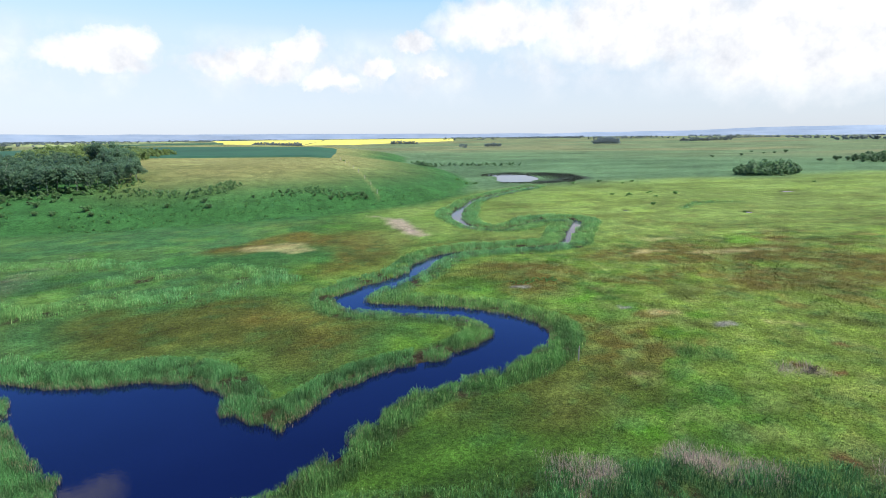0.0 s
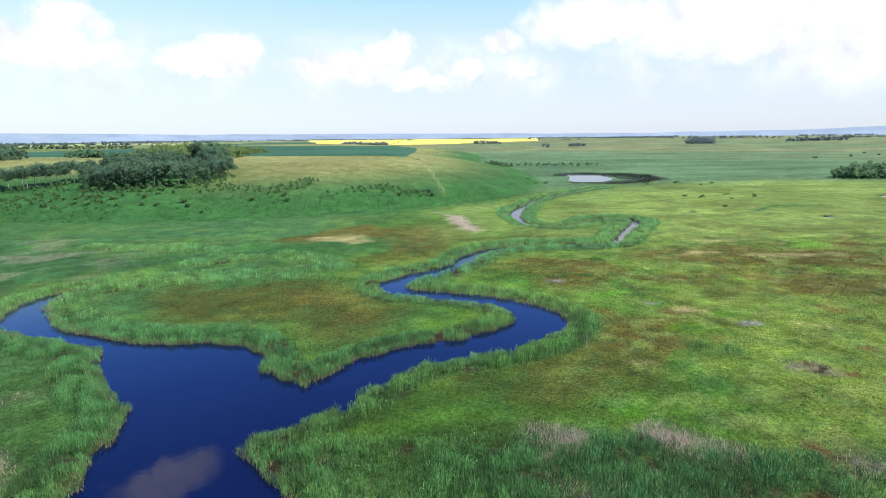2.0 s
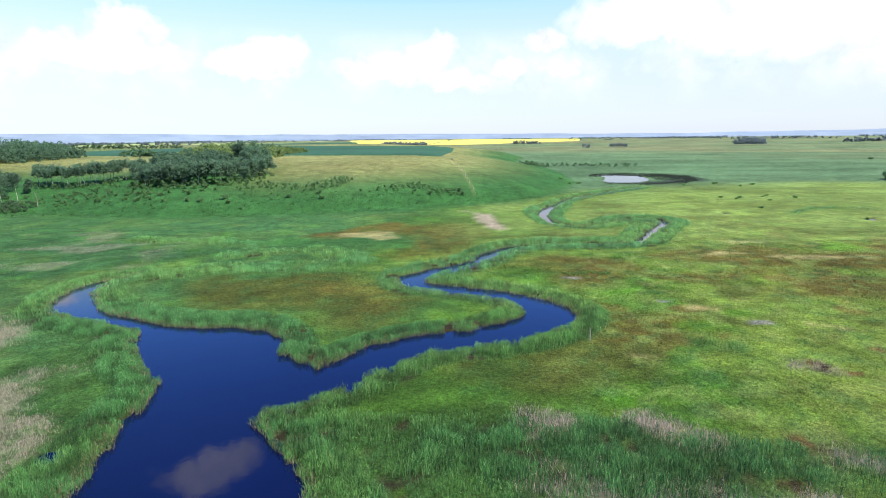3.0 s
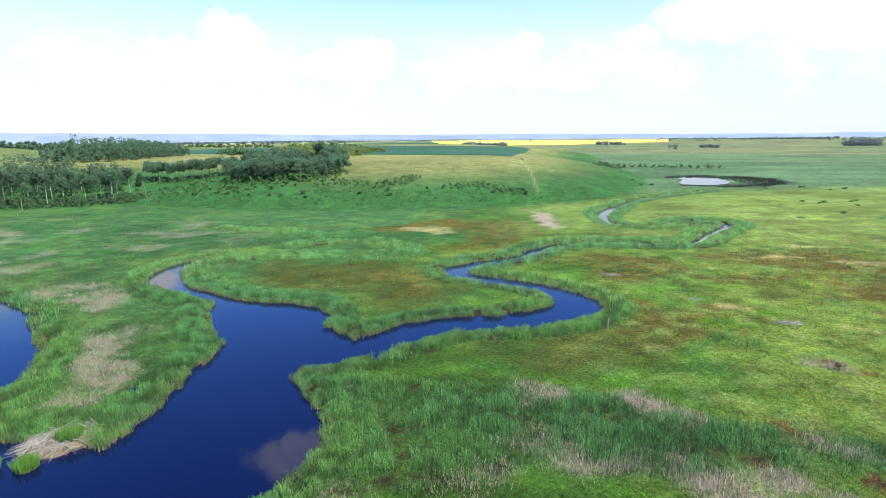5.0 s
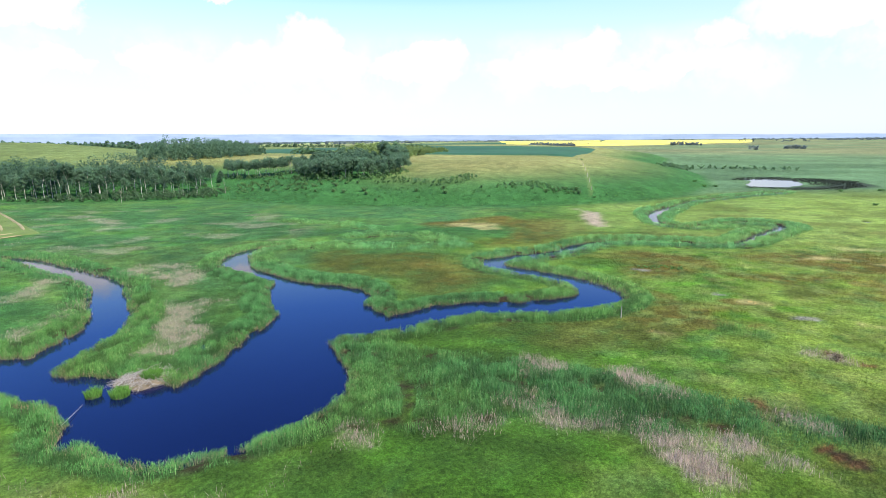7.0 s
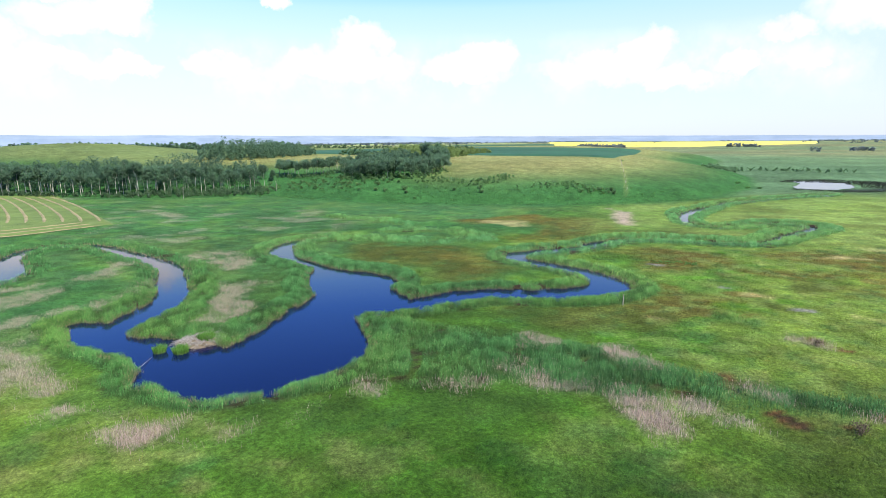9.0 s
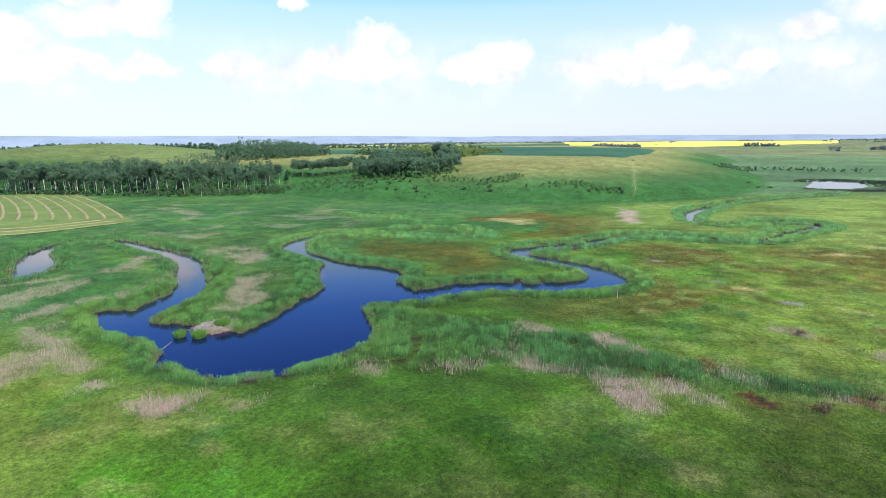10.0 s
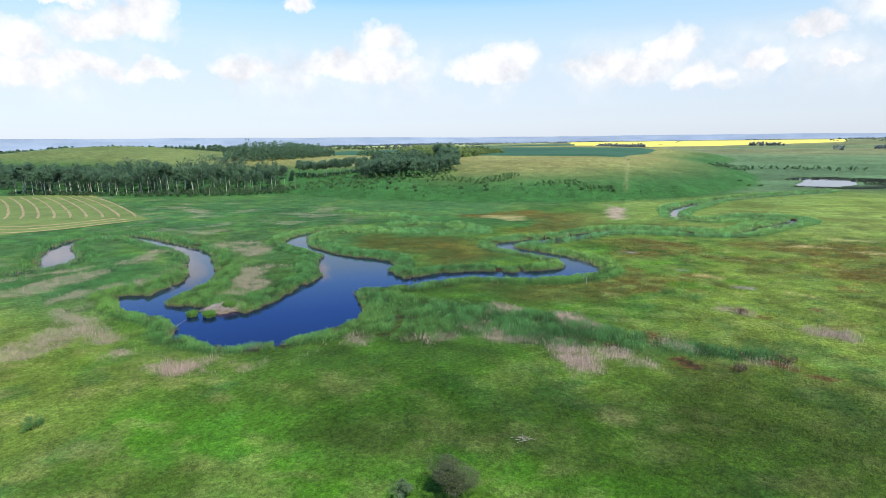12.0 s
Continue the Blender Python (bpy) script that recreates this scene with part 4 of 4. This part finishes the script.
# ---- trees and shrubs ----
def tree(kind, tall, crown, seed, mat, leaves=700, bare=0.35, size=0.3, label="", group="", limbs=9):
    rng = np.random.default_rng(seed)
    root = tagged(new(kind), label, "tree", group)
    bm = bmesh.new()
    bend = rng.normal(size=(5, 2)) * 0.12
    pts = [(bend[i, 0] * i, bend[i, 1] * i, tall * 0.95 * i / 4 - 0.3 * (i == 0)) for i in range(5)]
    r0 = 0.006 * tall + 0.035
    tube(bm, pts, [r0 * (1.15 - 0.24 * i) for i in range(5)], 6)
    ends = []
    for i in range(limbs):
        h = tall * rng.uniform(bare, 0.85)
        a = rng.uniform(0, 2 * math.pi)
        far = crown * rng.uniform(0.35, 0.8) * (1.1 - 0.5 * h / tall)
        q = (pts[2][0] + far * math.cos(a), pts[2][1] + far * math.sin(a), h + 0.55 * far)
        tube(bm, [(pts[2][0] * 0.8, pts[2][1] * 0.8, h), q], [r0 * 0.35, r0 * 0.1], 4)
        ends.append(q)
    part("trunk", bm, MAT_BARK if mat else MAT_DEAD, root, "pale slender bark" if mat else "bare grey wood")
    if mat:
        cen = np.array(ends + [(pts[4][0], pts[4][1], tall * 0.92), (pts[3][0], pts[3][1], tall * 0.78), (0, 0, tall * (bare + 0.2)), (0.4, -0.3, tall * (bare + 0.35))])
        rad = crown * rng.uniform(0.4, 0.7, len(cen))
        v, f = leaf_cloud(rng, cen, rad, leaves, size)
        mesh_part("crown", raw_mesh("crown", v, f, mat), root)
    return root


def shrub(wide, tall, seed, mat, label, leaves=320, size=0.16, group=""):
    rng = np.random.default_rng(seed)
    root = tagged(new("willow_shrub"), label, "shrub", group)
    bm = bmesh.new()
    cen = []
    for i in range(9):
        a = rng.uniform(0, 2 * math.pi)
        r = wide * rng.uniform(0.1, 0.42)
        q = (r * math.cos(a), r * math.sin(a), tall * rng.uniform(0.4, 0.8))
        tube(bm, [(0.1 * math.cos(a), 0.1 * math.sin(a), -0.2), (0.5 * q[0], 0.5 * q[1], 0.5 * q[2]), q], [0.03, 0.02, 0.008], 5)
        cen.append(q)
    cen.append((0, 0, 0.35 * tall))
    part("stems", bm, MAT_TWIG, root, "thin brown stems")
    cen = np.array(cen)
    v, f = leaf_cloud(rng, cen, np.full(len(cen), 0.27 * (wide + tall) / 2) * rng.uniform(0.7, 1.2, len(cen)), leaves, size)
    v[:, 2] = np.maximum(v[:, 2], 0.05)
    mesh_part("foliage", raw_mesh("foliage", v, f, mat), root)
    return root


def in_strokes(rng, strokes, gap, limit):
    """Places at least gap apart inside the strokes."""
    s = np.array([p for c in strokes for p in c])
    lo, hi = (s[:, :2] - s[:, 2:]).min(0), (s[:, :2] + s[:, 2:]).max(0)
    p = rng.uniform(lo, hi, (limit * 40, 2))
    p = p[nearest(p[:, 0], p[:, 1], strokes) < 0]
    spots = np.zeros((0, 2))
    for q in p:
        if len(spots) and ((spots - q) ** 2).sum(1).min() < gap * gap:
            continue
        spots = np.r_[spots, q[None]]
        if len(spots) >= limit:
            break
    return spots


def plant(protos, spots, rng, lo=0.8, hi=1.15):
    """The first spots take the trees given, the others copies of them."""
    spots = np.asarray(spots, float)
    ground_z = terrain(spots[:, 0], spots[:, 1])
    for k, (p, z) in enumerate(zip(spots, ground_z)):
        s = rng.uniform(lo, hi) * (0.72 + 0.56 * float(wave(p[0], p[1], 26, 120, 2)))
        m = pose(p[0], p[1], z, 0, 0, rng.uniform(0, 360)) @ Matrix.Scale(s, 4)
        if k < len(protos):
            protos[k].matrix_basis = m
        else:
            made = copy_thing(protos[k % len(protos)], pose(0, 0, 0))
            made.matrix_basis = m


def aspens(seed, count=4, mat=None, tall=(10, 13), group="aspen wood", bare=0.3, label="aspen tree with pale trunk and dark green crown"):
    rng = np.random.default_rng(seed)
    return [tree("aspen_tree", rng.uniform(*tall), rng.uniform(2.2, 2.9), seed + i, mat or MAT_ASPEN, 850, bare, 0.26, label, group) for i in range(count)]


def wood(strokes, gap, limit, tall, mat, label, seed, per=340, size=0.3):
    """The mass of a wood behind its edge: crowns and stems in one sheet of foliage."""
    rng = np.random.default_rng(seed)
    spots = in_strokes(rng, strokes, gap, limit)
    z = terrain(spots[:, 0], spots[:, 1])
    deep = -nearest(spots[:, 0], spots[:, 1], strokes)
    h = tall * rng.uniform(0.82, 1.12, len(spots)) * (0.6 + 0.45 * step(deep, 0, 0.8 * deep.max())) * (0.7 + 0.6 * wave(spots[:, 0], spots[:, 1], 9 * gap, 119, 2))
    cen = np.concatenate([np.c_[spots + rng.normal(size=spots.shape) * gap * 0.25, z + h * u] for u in (0.22, 0.45, 0.65, 0.82)])
    rad = np.concatenate([h * u for u in (0.22, 0.26, 0.25, 0.17)])
    v, f = leaf_cloud(rng, cen, rad, per * len(spots), size, 0.9)
    tagged(new("wood", raw_mesh("wood", v, f, mat)), label, "wood", kind="stuff")


RNG = np.random.default_rng(5)
EDGE = [[(-262, 119, 4), (-212, 129, 4), (-188, 138, 4), (-168, 146, 4), (-152, 158, 4), (-146, 166, 3)]]
plant(aspens(100, 5, None, (9, 11.5), "aspen wood", 0.56), in_strokes(RNG, EDGE, 2.9, 120), RNG)
wood([[(-330, 128, 12), (-262, 136, 12), (-205, 148, 12), (-172, 165, 11), (-158, 176, 8)]], 4.0, 260, 10.4, MAT_ASPEN, "dense dark green aspen wood behind the meadow", 31, 260, 0.36)
wood([[(-188, 131, 3.5), (-168, 138, 5), (-150, 150, 6), (-139, 160, 5)], [(-262, 114, 2), (-212, 124, 2), (-190, 130, 2)]], 2.3, 230, 3.4, MAT_WILLOW, "bright green thicket at the foot of the aspen wood", 47, 130, 0.26)
wood([[(-112, 183, 4), (-92, 176, 4), (-76, 181, 4), (-71, 192, 3)], [(-156, 189, 2.5), (-138, 189, 3), (-124, 195, 3), (-112, 199, 3)]], 2.1, 150, 2.0, MAT_SCRUB, "green undergrowth along the edge of the hillside aspens", 51, 110, 0.24)
wood([[(-122, 178, 9), (-104, 174, 8), (-88, 172, 6), (-74, 174, 5), (-66, 178, 4)], [(-135, 170, 6), (-118, 166, 6), (-96, 163, 4)]], 2.2, 75, 1.3, MAT_SCRUB, "dark thicket of low scrub on the slope below the aspens", 48, 110, 0.3)
plant(aspens(120, 4, None, (5.5, 7.2), "hillside aspen wood", 0.3), in_strokes(RNG, [[(-110, 187, 5), (-92, 180, 4.5), (-77, 185, 5), (-74, 194, 4), (-80, 212, 4), (-96, 240, 4)]], 3.0, 75), RNG)
wood([[(-108, 200, 13), (-95, 200, 13), (-112, 222, 14)]], 3.8, 110, 6.4, MAT_ASPEN, "dark aspen wood on the hillside", 32)
wood([[(-114, 238, 17), (-122, 280, 19), (-122, 300, 22), (-112, 342, 13)], [(-101, 270, 6), (-104, 290, 8)]], 4.0, 260, 7.0, MAT_SUNLIT, "young aspen wood on the hilltop, light green with painted sunlight", 33, 260, 0.34)
plant(aspens(160, 3, None, (6, 8), "row of aspens", 0.5), in_strokes(RNG, [[(-154, 192, 3), (-138, 193, 3.5), (-125, 199, 3.5), (-114, 204, 3)]], 2.8, 34), RNG)
wood([[(-212, 206, 9), (-205, 222, 12), (-207, 240, 12), (-220, 280, 12), (-226, 300, 9)]], 3.4, 330, 10.0, MAT_ASPEN, "dark aspen wood on the plateau", 34, 190, 0.42)
wood([[(-570, 232, 10), (-480, 262, 12), (-420, 300, 12), (-350, 330, 12), (-300, 352, 9)]], 4.6, 330, 6.5, MAT_ASPEN, "dark wood along the crest of a far grassy hill", 35, 75, 0.9)
wood([[(-380, 520, 8), (-300, 560, 8)], [(-270, 560, 6), (-185, 520, 6)], [(-330, 545, 6), (-300, 556, 6)]], 5, 90, 4.5, MAT_WILLOW, "dark hedge of trees beyond the crop", 36, 70, 0.7)
wood([[(-198, 318, 5), (-190, 320, 5)]], 3.5, 14, 5, MAT_WILLOW, "lone clump of trees at the field edge", 37, 160, 0.5)
wood([[(204, 254, 9), (216, 258, 12), (230, 262, 9)]], 2.8, 120, 7.5, MAT_WILLOW, "dark rounded willow copse in the marsh", 38, 170, 0.5)
wood([[(372, 336, 10), (400, 345, 14), (440, 350, 14)]], 5.5, 60, 9, MAT_WILLOW, "dark willow copse at the edge of the plain", 39, 160, 0.7)
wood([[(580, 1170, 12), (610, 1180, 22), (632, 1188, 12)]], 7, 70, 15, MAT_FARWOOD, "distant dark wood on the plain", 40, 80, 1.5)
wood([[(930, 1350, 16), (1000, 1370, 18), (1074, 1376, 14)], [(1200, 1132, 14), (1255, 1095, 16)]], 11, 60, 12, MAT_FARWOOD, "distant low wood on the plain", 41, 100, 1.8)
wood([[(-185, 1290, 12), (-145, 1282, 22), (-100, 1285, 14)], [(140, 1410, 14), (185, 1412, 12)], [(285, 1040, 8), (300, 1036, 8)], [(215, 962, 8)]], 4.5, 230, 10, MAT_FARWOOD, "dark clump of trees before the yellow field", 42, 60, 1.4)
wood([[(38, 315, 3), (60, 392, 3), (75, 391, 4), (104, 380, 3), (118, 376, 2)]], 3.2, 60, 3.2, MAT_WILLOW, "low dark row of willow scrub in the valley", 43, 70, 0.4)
wood([[(-1250, 1500, 14), (-900, 1640, 14)], [(-1700, 2300, 16), (-1100, 2500, 16), (-700, 2620, 16)], [(900, 2300, 18), (1500, 2000, 18)], [(420, 2150, 14), (640, 2100, 14)], [(-2600, 2200, 20), (-2000, 2500, 20)]], 22, 150, 11, MAT_FARWOOD, "far belts of trees across the plain, tinted for haze", 44, 60, 2.2)
wood([[(69, 248, 2), (82, 241, 2.5), (97, 246, 3), (111, 262, 3), (114, 280, 4), (108, 300, 5), (92, 308, 4), (77, 304, 3), (71, 290, 2)], [(101, 268, 5), (107, 280, 9), (102, 296, 6), (116, 290, 5)]], 1.9, 420, 0.45, MAT_RUSH, "dark rushes ringing the small lake", 45, 40, 0.25)
wood([[(-63, 176, 3), (-50, 174, 3), (-44, 180, 4), (-41, 188, 3)], [(-26, 178, 2.5), (-21, 181, 2.5)], [(-16, 184, 3), (-7, 180, 3), (-1, 181, 2)]], 1.9, 95, 1.6, MAT_SCRUB, "dark willow scrub along the hillside", 46, 90, 0.22)
wood([[(-70, 156, 9), (-30, 166, 8), (0, 178, 7), (25, 194, 5)], [(-130, 158, 8), (-95, 156, 8)]], 2.6, 330, 0.4, MAT_HERB, "bright green tall herbs on the foot of the slope", 49, 34, 0.2)
wood([[(18.5, 82.2, 0.8), (20.6, 82.4, 0.8)], [(22.2, 83.2, 0.9), (24, 82.6, 0.9)]], 0.7, 40, 0.28, MAT_HERB, "dark low clumps of sedge by a wet hollow", 50, 60, 0.12)


def far_belts():
    """Shelter belts and small woods strewn over the far plain."""
    rng = np.random.default_rng(71)
    cen, rad = [], []
    for k in range(64):
        a, d = math.radians(rng.uniform(-78, 58)), rng.uniform(1350, 4150)
        x, y, along = d * math.sin(a), d * math.cos(a), rng.uniform(-0.5, 0.5) - a
        if -700 < x < 700 and d < 3000:
            continue
        long = rng.uniform(60, 420) * d / 2500
        n = int(long / 10) + 3
        u = rng.uniform(-0.5, 0.5, n) * long
        px, py = x + u * math.cos(along) + rng.normal(size=n) * 6, y + u * math.sin(along) + rng.normal(size=n) * 10
        top = rng.uniform(4, 9) * rng.uniform(0.6, 1.2, n)
        cen.append(np.c_[px, py, terrain(px, py) + 0.5 * top])
        rad.append(0.8 * top)
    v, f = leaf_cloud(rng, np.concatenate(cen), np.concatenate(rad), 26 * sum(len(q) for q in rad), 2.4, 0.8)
    tagged(new("wood", raw_mesh("wood", v, f, MAT_FARWOOD)), "shelter belts and small woods on the plain, tinted for haze", "wood", kind="stuff")


far_belts()
HILL_SHRUBS = [[(-57, 163, 2), (-48, 168, 3), (-43, 164, 3)], [(-82, 168, 5), (-78, 158, 5), (-70, 158, 5)], [(-105, 166, 6), (-89, 160, 5)], [(-63, 155, 3)], [(-120, 172, 8), (-135, 175, 5)], [(-12, 178, 4), (4, 184, 4)],
               [(-150, 168, 6), (-138, 172, 5)], [(-30, 172, 4)]]
LABEL_SHRUB = "dark green willow shrub on the grassy slope"
plant([shrub(2.6, 1.7, 200 + i, MAT_SCRUB, LABEL_SHRUB, group="hillside shrubs") for i in range(4)], in_strokes(RNG, HILL_SHRUBS, 3.0, 36), RNG, 0.4, 1.0)
VALLEY = [(91, 188.6), (94, 184), (109, 193), (102.5, 179), (114.6, 185.6), (97, 235), (111.6, 240), (89.7, 160.4), (106, 140.5), (200, 211), (49.6, 246), (53.9, 247), (46, 249), (-4.4, 271), (97, 187), (106, 190), (118, 230), (126, 236)]
plant([shrub(3.6, 1.1, 220 + i, MAT_HERB, "low willow shrub standing in the marsh", 700, 0.13, group="marsh shrubs") for i in range(3)], VALLEY, RNG, 0.4, 0.9)
PLAIN = [(351, 357), (369, 360), (375, 356), (390, 362), (440, 532), (426, 498), (450, 510), (467, 514), (372, 465), (326, 445)]
plant([shrub(5.5, 3.2, 240 + i, MAT_WILLOW, "rounded dark bush on the open plain", 600, 0.3, "bushes on the plain") for i in range(3)], PLAIN, RNG, 0.6, 1.2)
bush = shrub(3.2, 2.7, 260, MAT_SAGE, "grey-green willow bush standing in short grass", 6500, 0.05)
bush.matrix_basis = pose(17.2, 0.15, height_at(17.2, 0.15))
for wide, tall, seed, mat, label, place in ((1.6, 0.9, 261, MAT_SILVER, "small pale silver-green bush in the grass", (14.3, -1.45)), (2.2, 0.6, 262, MAT_HERB, "low pale green bush in the grass", (-16.5, -5.8))):
    shrub(wide, tall, seed, mat, label, 1500, 0.045).matrix_basis = pose(*place, height_at(*place))
SNAGS = [(-133.6, 162.7), (-183.8, 136.4), (-156, 135), (-195, 132), (-97, 184), (-103, 188), (-150, 156), (-172, 142), (-125, 196)]
plant([tree("dead_tree", 8.0 + i, 1.6, 280 + i, None, 0, 0.5, 0.3, "bare bleached dead tree at the wood edge", "dead trees", 5) for i in range(2)], SNAGS, RNG, 0.7, 1.0)


# ---- beaver lodge and its surroundings ----
def stick_mesh(seed, long, thick):
    rng = random.Random(seed)
    bm = bmesh.new()
    pts = [(long * (k / 3 - 0.5), rng.uniform(-0.05, 0.05), rng.uniform(-0.04, 0.04)) for k in range(4)]
    tube(bm, pts, [thick, thick * 0.95, thick * 0.8, thick * 0.4], 5)
    me = bpy.data.meshes.new("stick")
    bm.to_mesh(me)
    bm.free()
    me.materials.append(MAT_STICK)
    return me


def beaver_lodge(x, y, turn, long=5.6, wide=4.0, high=0.85):
    rng = random.Random(9)
    root = tagged(new("beaver_lodge"), "beaver lodge, a mound of bleached sticks and mud at the bank", "beaver lodge")
    bm = bmesh.new()
    bmesh.ops.create_uvsphere(bm, u_segments=36, v_segments=14, radius=1)
    for v in bm.verts:
        n = noise.noise(v.co * 2.3) * 0.16
        v.co = Vector((v.co.x * long / 2 * (1 + n), v.co.y * wide / 2 * (1 + n), max(v.co.z, -0.3) ** 1 * high * (0.9 + n)))
    part("mound", bm, rough_material("lodge_earth", (0.09, 0.07, 0.045), (0.19, 0.155, 0.10), 3, relief=0.8, depth=0.1), root, "dark earth and rotting reeds")
    kinds = [stick_mesh(k, 1.1 + 0.35 * k, 0.013 + 0.006 * (k % 3)) for k in range(5)]
    for k in range(290):
        a, r = rng.uniform(0, 2 * math.pi), rng.uniform(0, 0.97) ** 0.5
        px, py = r * math.cos(a) * long / 2, r * math.sin(a) * wide / 2
        pz = high * 0.9 * math.sqrt(max(1 - r * r, 0.0)) + rng.uniform(0.0, 0.10)
        ob = new("stick", kinds[k % 5])
        ob.parent = root
        down = math.degrees(math.atan2(r * high, 2.6))
        head = math.degrees(a) + rng.gauss(0, 38)
        ob.matrix_basis = pose(px, py, pz, rng.uniform(-12, 12), down + rng.uniform(-12, 12), head)
    root.matrix_basis = pose(x, y, -0.05, 0, 0, turn)
    return root


def reed_tuft(x, y, radius, count, seed, label, z=0.0):
    rng = np.random.default_rng(seed)
    a, r = rng.uniform(0, 2 * np.pi, count), radius * np.sqrt(rng.random(count))
    root = tagged(new("reed_tuft"), label, "reeds", "tufts in the water")
    top = np.array([0.075, 0.19, 0.028]) * rng.uniform(0.75, 1.3, (count, 1))
    v, f, c = blades(rng, r * np.cos(a), r * np.sin(a), np.full(count, 0.0), rng.uniform(0.4, 0.85, count), rng.uniform(0.03, 0.06, count), top * 0.6, top, 0.25)
    mesh_part("leaves", raw_mesh("leaves", v, f, MAT_REED, c), root)
    bm = bmesh.new()
    bmesh.ops.create_cone(bm, cap_ends=True, segments=18, radius1=radius * 1.05, radius2=radius * 0.8, depth=0.5)
    for q in bm.verts:
        q.co.z -= 0.12
        q.co += Vector((q.co.x, q.co.y, 0)) * 0.2 * noise.noise(q.co * 2 + Vector((seed, 0, 0)))
    part("root_mat", bm, MAT_TWIG, root, "dark matted roots")
    root.location = (x, y, z)


beaver_lodge(-27.0, 23.4, 50)
reed_tuft(-26.7, 20.2, 0.75, 800, 51, "clump of bright green reeds beside the beaver lodge")
reed_tuft(-28.9, 19.4, 0.65, 480, 52, "small round island of green reeds in the water")
reed_tuft(-26.3, 23.3, 0.85, 800, 53, "green grass growing on the beaver lodge", 0.5)


def lone_pole(a, b, thick, label):
    bm = bmesh.new()
    a, b = Vector(a), Vector(b)
    mid = (a + b) / 2 + Vector((0.05, 0.04, 0.03))
    tube(bm, [a, mid, b], [thick, thick * 0.8, thick * 0.4], 6)
    root = tagged(new("fallen_pole"), label, "pole")
    part("wood", bm, MAT_STICK, root)


lone_pole((-26.4, 14.6, 0.25), (-28.4, 18.0, 0.04), 0.028, "thin bleached pole lying out over the water")
lone_pole((-25.0, 22.6, 0.05), (-24.2, 23.6, 0.2), 0.018, "thin grey branch floating by the lodge")


def brush_pile(x, y):
    rng = random.Random(4)
    root = tagged(new("brush_pile"), "small heap of bleached sticks lying in the grass", "sticks")
    kinds = [stick_mesh(20 + k, 0.7 + 0.25 * k, 0.012) for k in range(3)]
    for k in range(10):
        ob = new("stick", kinds[k % 3])
        ob.parent = root
        ob.matrix_basis = pose(rng.uniform(-0.6, 0.6), rng.uniform(-0.3, 0.3), 0.16 + 0.012 * k, rng.uniform(-8, 8), rng.uniform(-10, 10), rng.uniform(0, 180))
    root.matrix_basis = pose(x, y, height_at(x, y))


brush_pile(19.4, 7.8)


def post(x, y, tall, label, group="", thick=0.06):
    bm = bmesh.new()
    tube(bm, [(0, 0, -0.3), (0.01, 0.01, tall * 0.6), (0.03, 0, tall)], [thick, thick * 0.95, thick * 0.8], 8)
    root = tagged(new("post"), label, "post", group)
    part("shaft", bm, MAT_POST, root)
    root.matrix_basis = pose(x, y, height_at(x, y))
    return root


post(15.2, 53.6, 1.5, "weathered marker post standing in the sedge")
FENCE = [(5, 186), (3.6, 196), (2.2, 208), (0.5, 221), (-1.2, 234), (-2.6, 247), (-4, 260), (-6, 275)]
for px, py in FENCE:
    post(px, py, 1.4, "weathered grey fence post on the hillside", "fence posts", 0.09)
for place, size in (((34.3, 27.2), 1.0), ((35.3, 46.6), 0.8), ((38.4, 31.4), 0.9)):
    bare = shrub(2.2, 0.9, int(place[0] * 10), MAT_TWIG, "low dark leafless shrub beside the wet hollow", 500, 0.05, "leafless shrubs")
    bare.matrix_basis = pose(*place, height_at(*place)) @ Matrix.Scale(size, 4)
